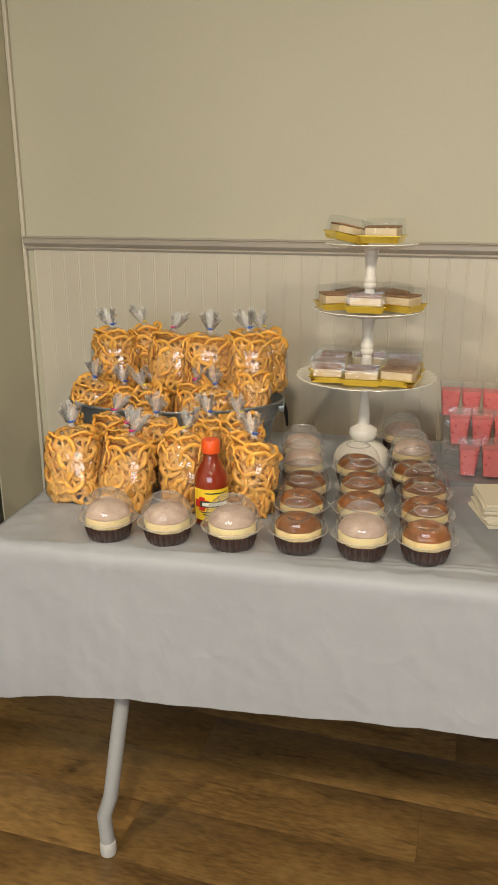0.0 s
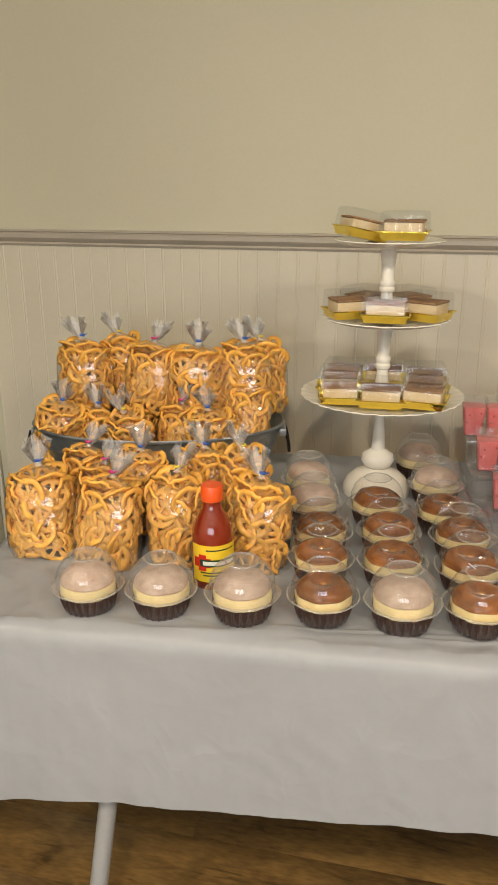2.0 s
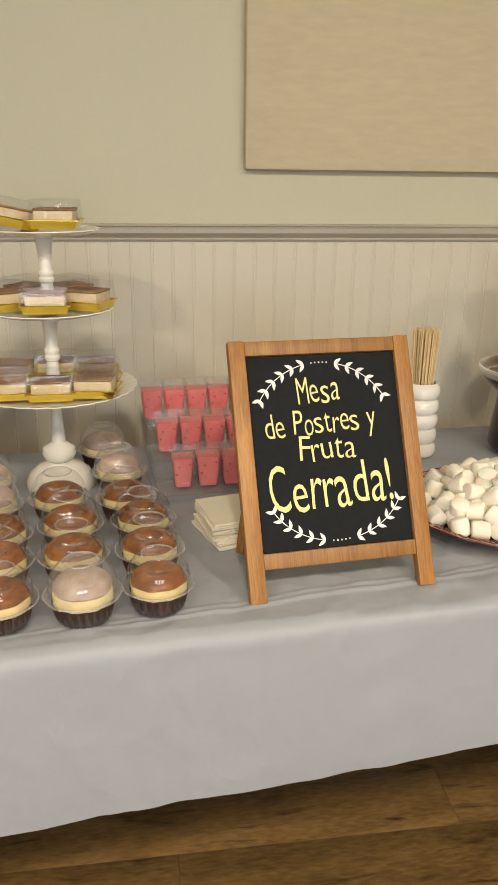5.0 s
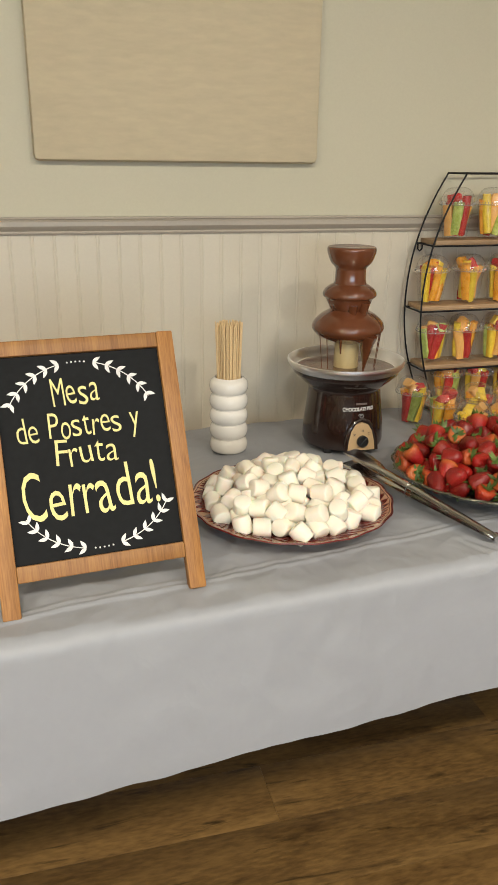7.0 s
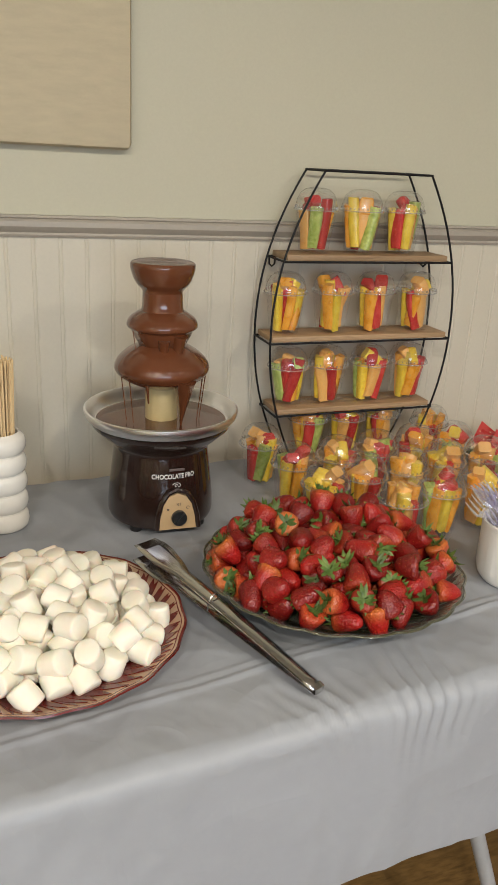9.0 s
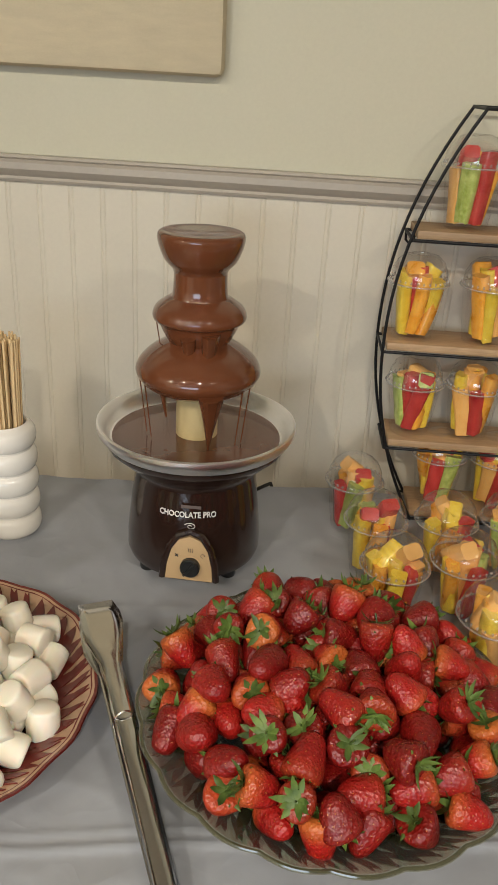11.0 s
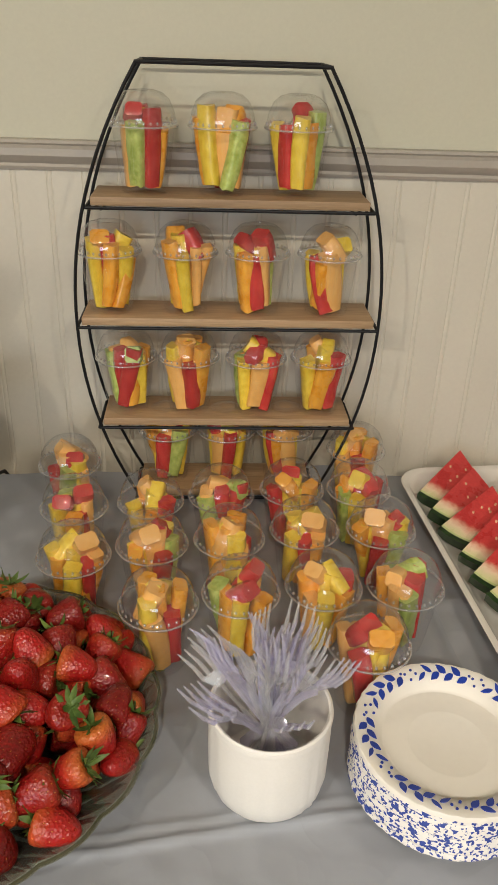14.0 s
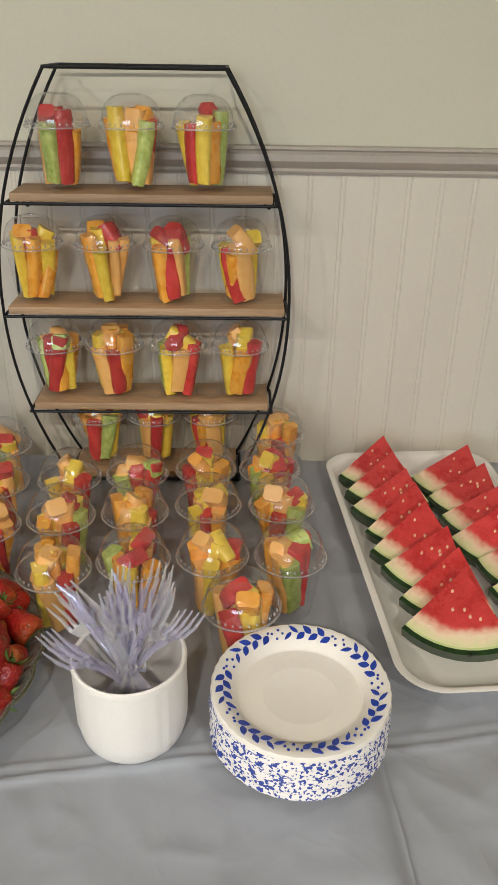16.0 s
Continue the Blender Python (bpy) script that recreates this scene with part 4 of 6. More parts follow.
def sauce_bottle():
    t = thing("hot_sauce_bottle", "glass bottle of red hot sauce with orange cap and yellow label", "bottle", pose(0.948, 1.366, Z0 + 0.001) @ Matrix.Diagonal((1.28, 1.28, 1.06, 1)))
    part("glass", Geo().lathe([(0.0, 0.002), (0.024, 0.0), (0.0275, 0.004), (0.0280, 0.010), (0.0280, 0.088), (0.026, 0.104), (0.0195, 0.122), (0.0135, 0.134), (0.0120, 0.146), (0.0120, 0.150), (0.0, 0.150)], 36), SAUCE, t)
    part("cap", Geo().lathe([(0.0125, 0.147), (0.0145, 0.148), (0.0150, 0.152), (0.0145, 0.170), (0.0130, 0.173), (0.0, 0.1735)], 40, wave=lambda a, i: 1 + (0.012 * math.sin(a * 20) if 1 < i < 4 else 0)), CAP, t, "ribbed orange screw cap")
    R = 0.0285

    def wrap(x0, x1, z0, z1, r, n=16):
        v = [((r + dr) * math.sin((x0 + (x1 - x0) * i / n) / R), -(r + dr) * math.cos((x0 + (x1 - x0) * i / n) / R), z) for dr in (0, 0.0004) for z in (z0, z1) for i in range(n + 1)]
        m = n + 1
        f = [(2 * m + i, 2 * m + i + 1, 3 * m + i + 1, 3 * m + i) for i in range(n)]
        return Geo().add(v, f)
    turn = pose(0, 0, 0, 0, 0, 22)
    lab = part("label", wrap(-0.034, 0.034, 0.018, 0.082, R), LABEL, t, "yellow paper label", m=turn)
    # brand mark drawn as plain shapes
    part("red_emblem", wrap(-0.030, -0.006, 0.044, 0.060, R + 0.0005, 8), INK_R, lab)
    part("red_emblem", wrap(-0.022, -0.012, 0.038, 0.066, R + 0.0007, 8), INK_R, lab)
    part("green_band", wrap(-0.020, 0.030, 0.046, 0.058, R + 0.0009), INK_D, lab)
    part("white_band", wrap(-0.016, 0.027, 0.0485, 0.0555, R + 0.0013), INK_W, lab)
    for z, x0, x1 in ((0.073, -0.012, 0.028), (0.034, -0.020, 0.024), (0.029, -0.016, 0.020)):
        part("print_bar", wrap(x0, x1, z, z + 0.0022, R + 0.0005), INK_D, lab)


sauce_bottle()

# ---- pastries in clear domes ----
CAKE = material("dark_chocolate_cake", (0.040, 0.016, 0.011), 0.7, vary=0.3, scale=60, fine=300, bump=0.7, depth=0.003)
CREAM = material("pale_yellow_custard", (0.85, 0.68, 0.34), 0.35, vary=0.10, scale=30, fine=120, bump=0.15, sub=0.3)
AMBER = material("amber_flan", (0.46, 0.18, 0.030), 0.15, vary=0.2, scale=40, coat=0.5)
BUN_PALE = material("sugared_pink_bun", (0.47, 0.27, 0.17), 0.65, vary=0.28, scale=45, fine=420, bump=0.6, depth=0.003, tint=(0.68, 0.52, 0.42), each=0.1)
BUN_BROWN = material("glossy_caramel_bun", (0.15, 0.045, 0.010), 0.15, vary=0.45, scale=45, fine=160, bump=0.15, tint=(0.34, 0.12, 0.026), coat=0.4, each=0.2)


def pastry(kind, seed):
    bun_mat = BUN_PALE if kind == "pale" else BUN_BROWN
    label = "chocolate custard bun with pale sugared top in a clear dome" if kind == "pale" else "chocolate custard bun with brown caramel top in a clear dome"
    t = thing("boxed_pastry", label, "pastry", group="boxed pastries on the table")
    ph = seed * 1.7
    part("cake_cup", Geo().lathe([(0.0, 0.003), (0.036, 0.003), (0.0385, 0.006), (0.0435, 0.024), (0.0445, 0.0315), (0.0, 0.0315)], 72, wave=lambda a, i: 1 + 0.045 * math.sin(24 * a) * (1 if i < 4 else 0.8)), CAKE, t, "dark fluted chocolate cake")
    part("custard", Geo().lathe([(0.0, 0.028), (0.0415, 0.0290), (0.0432, 0.034), (0.0435, 0.042), (0.0422, 0.049), (0.0, 0.050)], 72,
                                 wave=lambda a, i: 1 + 0.02 * math.sin(8 * a + ph) + (0.03 * max(0, math.sin(24 * a + 1)) if i == 1 else 0)), CREAM, t, "pale yellow custard layer")
    if kind != "pale":
        part("flan_centre", Geo().lathe([(0.0, 0.0592), (0.006, 0.0596), (0.0105, 0.0608), (0.011, 0.0560)], 24), AMBER, t, "pale amber dimple in the caramel")
    if kind == "pale":
        part("bun", Geo().lathe([(0.0, 0.048), (0.0405, 0.0485), (0.0420, 0.052), (0.0395, 0.060), (0.032, 0.068), (0.018, 0.0735), (0.0, 0.075)], 48, wave=lambda a, i: 1 + 0.012 * math.sin(5 * a + ph)), bun_mat, t)
    else:
        part("bun", Geo().lathe(smooth_profile([(0.0, 0.048), (0.0400, 0.0482), (0.0412, 0.0510), (0.0390, 0.0575), (0.031, 0.0635), (0.021, 0.0645), (0.012, 0.0612), (0.0, 0.0585)], 3), 60, wave=lambda a, i: 1 + 0.022 * math.sin(8 * a + ph) + 0.015 * math.sin(3 * a + ph)), bun_mat, t)
    part("tub", Geo().lathe([(0.030, 0.0006), (0.0365, 0.0008), (0.0395, 0.004), (0.0455, 0.038), (0.047, 0.0395), (0.0555, 0.040), (0.0560, 0.0415)], 72, wave=lambda a, i: 1 + (0.018 * math.sin(24 * a) if 1 < i < 4 else 0.01 * math.sin(8 * a) if i > 4 else 0), arc="open"), CLEAR, t, "clear fluted plastic tub", sharp=60)
    part("dome_lid", Geo().lathe([(0.0550, 0.0425), (0.0545, 0.0435), (0.0490, 0.0440)] + smooth_profile([(0.0492, 0.050), (0.0475, 0.064), (0.0415, 0.078), (0.0325, 0.0875), (0.0270, 0.0905)]) + [(0.0262, 0.0928), (0.0228, 0.0930), (0.0215, 0.0905), (0.0, 0.0900)], 48,
                                  wave=lambda a, i: 1 + (0.01 * math.sin(8 * a) if i < 2 else 0), arc="open"), DOME if kind == "pale" else CLEAR, t, "clear dome lid", sharp=50)
    ring = Geo().tube([(0.0556 * (1 + 0.01 * math.sin(8 * q)) * math.cos(q), 0.0556 * (1 + 0.01 * math.sin(8 * q)) * math.sin(q), 0.042) for q in [k * math.pi / 32 for k in range(64)]], 0.0013, 5, closed=True)
    part("flange", ring, EDGE, t, sharp=70)
    part("top_ring", Geo().tube([(0.0245 * math.cos(k * math.pi / 18), 0.0245 * math.sin(k * math.pi / 18), 0.0928) for k in range(36)], 0.0011, 5, closed=True), EDGE, t, sharp=70)
    return t


pale = [pastry("pale", 1), pastry("pale", 2)]
brown = [pastry("brown", 3), pastry("brown", 4), pastry("brown", 5)]
places = [(0.772, 1.252, "p"), (0.892, 1.268, "p"), (1.023, 1.281, "p"), (1.149, 1.306, "b"), (1.273, 1.312, "p"), (1.390, 1.331, "b"),
          (1.128, 1.420, "b"), (1.112, 1.525, "b"), (1.078, 1.655, "p"), (1.048, 1.782, "p"),
          (1.250, 1.432, "b"), (1.236, 1.553, "b"), (1.205, 1.676, "b"),
          (1.379, 1.440, "b"), (1.369, 1.560, "b"), (1.336, 1.668, "b"), (1.320, 1.812, "p"), (1.280, 1.962, "p")]
used = {"p": 0, "b": 0}
for i, (x, y, kind) in enumerate(places):
    pool = pale if kind == "p" else brown
    k = used[kind]
    used[kind] += 1
    m = pose(x, y - (0.010 if i < 6 else 0.0), Z0, 0, 0, (i * 67) % 360) @ Matrix.Diagonal((1.04, 1.04, 1.04, 1))
    if k < len(pool):
        pool[k].matrix_basis = m
    else:
        copy_thing(pool[k % len(pool)], m)

# ---- cake slices on the stand ----
GOLD = material("gold_foil_board", (1.0, 0.76, 0.16), 0.16, metal=1.0, vary=0.1, scale=40, fine=90, bump=0.5, depth=0.003)
SPONGE = material("cream_sponge", (0.78, 0.56, 0.29), 0.75, vary=0.2, scale=50, fine=300, bump=0.5, depth=0.002, tint=(0.78, 0.66, 0.46))
COCOA = material("cocoa_topping", (0.17, 0.07, 0.03), 0.8, spec=0.2, tint=(0.46, 0.27, 0.13), vary=0.3, scale=40, fine=200, bump=0.3, each=0.2)


def boxed_slice():
    t = thing("boxed_cake_slice", "layered cake slice on a gold tray under a clear plastic cover", "cake slice", group="boxed cake slices on the stand")
    w, d = 0.038, 0.032
    out = [(-w, -d), (w, -d), (w, d), (-w, d)]
    tray = Geo()
    tray.add([(x * s, y * s, z) for s, z in ((0.88, 0.001), (1.0, 0.015), (1.07, 0.016), (1.07, 0.014), (1.01, 0.0135), (0.87, 0.003)) for x, y in out],
             [(4 * i + k, 4 * i + (k + 1) % 4, 4 * i + 4 + (k + 1) % 4, 4 * i + 4 + k) for i in range(5) for k in range(4)] + [(3, 2, 1, 0), (20, 21, 22, 23)])
    part("gold_tray", tray, GOLD, t, "folded gold foil tray")
    g = Geo().box(-0.031, -0.025, 0.004, 0.031, 0.025, 0.030, 0.003)
    part("sponge", g, SPONGE, t)
    part("topping", Geo().box(-0.0315, -0.0255, 0.0302, 0.0315, 0.0255, 0.0338, 0.0016), COCOA, t, "dark cocoa topping")
    lid = Geo()
    lid.add([(x * s, y * s, z) for s, z in ((1.05, 0.0165), (0.98, 0.0175), (0.95, 0.042), (0.92, 0.046), (0.86, 0.0475)) for x, y in out],
            [(4 * i + k, 4 * i + (k + 1) % 4, 4 * i + 4 + (k + 1) % 4, 4 * i + 4 + k) for i in range(4) for k in range(4)] + [(16, 17, 18, 19)])
    part("cover", lid, COVER, t, "clear plastic cover", sharp=30)
    return t


first = boxed_slice()
SX, SY = 1.192, 1.850
slices = []
for tier_z, items in ((0.2315, [(-0.078, -0.095, 6), (0.006, -0.105, 2), (0.090, -0.092, -8), (-0.088, -0.022, 4), (0.092, -0.018, -6), (-0.086, 0.052, 0), (0.0, 0.068, 2), (0.088, 0.055, 4)]),
                      (0.3965, [(-0.072, -0.040, 28), (0.004, -0.072, 0), (0.080, -0.036, -26), (-0.046, 0.040, 60), (0.046, 0.046, -50)]),
                      (0.5515, [(-0.060, -0.012, 32), (0.030, -0.034, -6)])):
    for x, y, a in items:
        slices.append(pose(SX + x, SY + y, Z0 + tier_z, 0, 12 if (tier_z > 0.5 and x < 0) else 0, a) @ Matrix.Diagonal((1.1, 1.08, 1.08, 1)))
first.matrix_basis = slices[0]
for m in slices[1:]:
    copy_thing(first, m)

# ---- pink cups on a clear riser ----
ACRYLIC = clear_plastic("clear_acrylic", gloss=1.2, haze=0.05)
PINK = material("pink_milk_jelly", (0.86, 0.20, 0.21), 0.35, vary=0.12, scale=40, fine=140, bump=0.15, tint=(0.86, 0.28, 0.27), sub=0.3)
BITS = material("red_fruit_bits", (0.45, 0.03, 0.03), 0.4)


def riser():
    t = thing("cup_riser", "clear acrylic three-step riser", "riser", pose(1.405, 1.722, Z0, 0, 0, SLOPE))
    for k, h in enumerate((0.016, 0.056, 0.098)):
        y = 0.12 * k
        part("step", Geo().box(0.0, y + 0.004, h - 0.003, 0.31, y + 0.112, h, 0.001), ACRYLIC, t)
        part("riser_face", Geo().box(0.0, y, 0.0006, 0.31, y + 0.003, h, 0.0005), ACRYLIC, t)
    for x in (0.0, 0.307):
        part("side", Geo().box(x, 0.004, 0.0006, x + 0.003, 0.35, 0.012, 0.0005), ACRYLIC, t)
    return t


riser()


def pink_cup():
    t = thing("pink_dessert_cup", "square clear cup of pink fruit jelly with a clear lid", "dessert cup", group="pink cups on the riser")

    def square(levels, close=True):
        g = Geo()
        v = []
        for s, z in levels:
            c = s * 0.82
            v += [(-s, -c, z), (-c, -s, z), (c, -s, z), (s, -c, z), (s, c, z), (c, s, z), (-c, s, z), (-s, c, z)]
        f = [(8 * i + k, 8 * i + (k + 1) % 8, 8 * i + 8 + (k + 1) % 8, 8 * i + 8 + k) for i in range(len(levels) - 1) for k in range(8)]
        f.append(tuple(range(8))[::-1])
        if close:
            f.append(tuple(8 * len(levels) - 8 + k for k in range(8)))
        return g.add(v, f)
    part("jelly", square([(0.0150, 0.004), (0.0205, 0.066)]), PINK, t)
    rnd = random.Random(3)
    g = Geo()
    for _ in range(16):
        a = rnd.choice((0, 90, 180, 270))
        z = rnd.uniform(0.02, 0.06)
        g.box(-0.0018, -0.0012, -0.0014, 0.0018, 0.0006, 0.0014, 0.0004, pose(0, 0, 0, 0, 0, a) @ pose(rnd.uniform(-0.013, 0.013), -0.0150 - 0.0055 * (z - 0.004) / 0.062, z, 0, rnd.uniform(0, 90), 0))
    part("fruit_bits", g, BITS, t, "small red fruit pieces")
    part("cup", square([(0.0160, 0.001), (0.0225, 0.074), (0.0240, 0.0745), (0.0240, 0.0765)], False), CLEAR, t, "clear tapered cup", sharp=30)
    part("lid", square([(0.0245, 0.0768), (0.0245, 0.081), (0.0215, 0.082), (0.0210, 0.0835)]), CLEAR, t, sharp=30)
    return t


cup0 = pink_cup()
ms = []
for row, (x, y, z, step) in enumerate(((1.456, 1.795, 0.7605, 0.0545), (1.428, 1.912, 0.8005, 0.0535), (1.398, 2.028, 0.8425, 0.0525))):
    for k in range(5):
        ms.append(pose(x + k * step, y - 0.02 + k * step * 0.08, z, 0, 0, SLOPE + (k * 37 % 9) - 4) @ Matrix.Diagonal((1.1, 1.1, 1.04, 1)))
cup0.matrix_basis = ms[0]
for m in ms[1:]:
    copy_thing(cup0, m)

# ---- napkins ----
PAPER = material("cream_paper_napkin", (0.80, 0.73, 0.58), 0.85, vary=0.05, scale=20, fine=300, bump=0.3, depth=0.001)


def napkin_stack():
    t = thing("napkin_stack", "fanned stack of folded cream paper napkins", "napkins", pose(1.545, 1.575, Z0))
    rnd = random.Random(8)
    for k in range(14):
        z = 0.0004 + 0.0036 * k
        a = 18 - k * 0.7 + rnd.uniform(-4, 4)
        g = Geo()
        n = 8
        v = []
        for s in (0.0, 0.0032):
            for i in range(n + 1):
                for j in range(n + 1):
                    x, y = -0.062 + 0.124 * i / n, -0.062 + 0.124 * j / n
                    edge = max(abs(x), abs(y)) / 0.062
                    zz = 0.0022 * noise.noise(Vector((x * 30, y * 30, k * 1.3))) * edge
                    v.append((x, y, z + s + max(-0.0003, zz)))
        m = n + 1
        f = [(o + i * m + j, o + (i + 1) * m + j, o + (i + 1) * m + j + 1, o + i * m + j + 1) for o in (0, m * m) for i in range(n) for j in range(n)]
        rim = [i * m for i in range(m)] + [n * m + j for j in range(1, m)] + [i * m + n for i in range(n - 1, -1, -1)] + [j for j in range(n - 1, 0, -1)]
        f += [(rim[i], rim[(i + 1) % len(rim)], m * m + rim[(i + 1) % len(rim)], m * m + rim[i]) for i in range(len(rim))]
        part("napkin", g.add(v, f), PAPER, t, m=pose(rnd.uniform(-0.004, 0.004), rnd.uniform(-0.004, 0.004), 0, 0, 0, a))


napkin_stack()

# ---- marshmallow plate ----
PLATE_TAN = material("tan_glazed_plate", (0.42, 0.265, 0.165), 0.25, vary=0.12, scale=20, coat=0.3)
LEAF_RED = material("oxblood_leaf_glaze", (0.12, 0.014, 0.010), 0.25, vary=0.2, coat=0.3)
MALLOW = material("white_marshmallow", (0.84, 0.79, 0.67), 0.75, vary=0.03, scale=20, fine=200, bump=0.15, each=0.05, sub=0.3)


def ring_leaves(r_in, r_out, count, height, slant, w, seed, vein=True):
    """Thin leaf shapes laid round a plate's rim; height(r) is the rim's surface."""
    g = Geo()
    rnd = random.Random(seed)
    for k in range(count):
        a0 = 2 * math.pi * (k + rnd.uniform(-0.15, 0.15)) / count
        a1 = a0 + slant
        p, q = Vector((r_in * math.cos(a0), r_in * math.sin(a0))), Vector((r_out * math.cos(a1), r_out * math.sin(a1)))
        out = leaf_outline(p, q, w, 6)
        n = len(out)
        v = [(x, y, height(math.hypot(x, y)) + dz) for dz in (-0.0008, 0.0006) for x, y in out]
        g.add(v, [tuple(range(n, 2 * n))] + [(i, (i + 1) % n, n + (i + 1) % n, n + i) for i in range(n)])
    return g


def marshmallow_plate():
    t = thing("serving_plate", "round tan plate with dark red leaf pattern round the rim", "plate", pose(2.081, 1.568, Z0) @ Matrix.Diagonal((1.02, 1.02, 1, 1)))

    def h(r):
        return 0.008 + max(0, r - 0.105) * 0.33
    part("body", Geo().lathe([(0.0, 0.002), (0.085, 0.001), (0.10, 0.0), (0.105, 0.003), (0.150, 0.017), (0.194, 0.034), (0.197, 0.037), (0.194, 0.0385), (0.150, h(0.150)), (0.105, 0.008), (0.0, 0.008)], 96,
                               wave=lambda a, i: 1 + (0.008 * math.sin(18 * a) if 4 < i < 8 else 0)), PLATE_TAN, t)
    part("leaf_pattern", ring_leaves(0.126, 0.190, 52, lambda r: h(r) + 0.0014, 0.24, 0.0165, 4), LEAF_RED, t, "dark red leaf pattern")
    part("leaf_pattern", ring_leaves(0.188, 0.150, 46, lambda r: h(r) + 0.0018, -0.26, 0.0085, 6), LEAF_RED, t)
    part("edge_band", Geo().lathe([(0.190, 0.0372), (0.1975, 0.0392), (0.1985, 0.037), (0.196, 0.0345)], 96, wave=lambda a, i: 1 + 0.008 * math.sin(18 * a), arc="open"), LEAF_RED, t)
    return t


marshmallow_plate()


def heap(layers, spacing, rnd, edge):
    """Places for a heap: rings of points a spacing apart in each layer."""
    pts = []
    for r, z in layers:
        got = []
        for _ in range(1600):
            a, q = rnd.random() * 6.2832, r * math.sqrt(rnd.random())
            p = (q * math.cos(a), q * math.sin(a))
            if all((p[0] - b[0]) ** 2 + (p[1] - b[1]) ** 2 > spacing ** 2 for b in got):
                got.append(p)
        pts += [(x, y, z + edge * (math.hypot(x, y) / r) ** 2) for x, y in got]
    return pts


def marshmallow():
    g = Geo().lathe([(0.0, -0.0168), (0.0148, -0.0168), (0.0168, -0.0154), (0.0174, -0.012), (0.0176, 0.0), (0.0174, 0.012), (0.0168, 0.0154), (0.0148, 0.0168), (0.0, 0.0168)], 20, wave=lambda a, i: 1 + 0.03 * math.sin(2 * a + i))
    return mesh_of(g, "marshmallow", MALLOW, 70)


mallow_mesh = marshmallow()
rnd = random.Random(21)
for x, y, z in heap(((0.164, 0.036), (0.140, 0.058), (0.095, 0.078), (0.05, 0.090)), 0.0320, rnd, 0.004):
    ob = part("marshmallow", mallow_mesh, MALLOW, m=pose(2.081 + x, 1.566 + y, Z0 + z, rnd.choice((0, 90, 70, 100)) + rnd.uniform(-25, 25), rnd.uniform(-25, 25), rnd.uniform(0, 360)))
    tagged(ob, "white cylindrical marshmallow in a heap on the plate", "marshmallow", "marshmallows on the plate")

# ---- tongs ----
TONG = material("polished_steel", (0.60, 0.59, 0.57), 0.16, metal=1.0, vary=0.08, bump=0.02)


def tongs():
    a, b = Vector((2.411, 1.354, Z0 + 0.016)), Vector((2.254, 1.694, Z0 + 0.064))
    m = look(a, b) @ pose(0, 0, 0, 0, 0, 90)
    L = (b - a).length
    t = thing("serving_tongs", "stainless steel serving tongs with scalloped heads", "tongs", m)
    for s in (-1, 1):
        v, f = [], []
        n = 20
        for i in range(n + 1):
            q = i / n
            spread = s * (0.005 + 0.010 * math.sin(math.pi * min(q, 0.8) / 1.6) * 0.8)
            w = 0.011 + 0.003 * q if q < 0.76 else 0.014 + 0.011 * math.sin(math.pi * (q - 0.76) / 0.30)
            dish = 0.004 * s * (1 if q < 0.76 else 0.3 - 2.0 * (q - 0.76))
            for k in range(5):
                u = -1 + k / 2
                edge = 0.0015 * math.sin(q * 90) * abs(u) if q > 0.76 else 0
                v.append((spread - dish * u * u, u * w + edge, -q * L))
        for i in range(n):
            for k in range(4):
                f.append((i * 5 + k, (i + 1) * 5 + k, (i + 1) * 5 + k + 1, i * 5 + k + 1))
        me = Geo().add(v, f)
        ob = part("arm", me, TONG, t, sharp=60)
        sol = ob.modifiers.new("thickness", "SOLIDIFY")
        sol.thickness = 0.001
    part("spring_end", Geo().tube([(-0.006, 0, -0.004), (-0.004, 0, 0.004), (0.004, 0, 0.004), (0.006, 0, -0.004)], 0.0085, 8, flat=0.12), TONG, t)
    part("lock_ring", Geo().tube([(0.019 * math.cos(q * 0.524), 0.012 * math.sin(q * 0.524), -0.55 * L) for q in range(12)], 0.0012, 6, closed=True), TONG, t)


tongs()

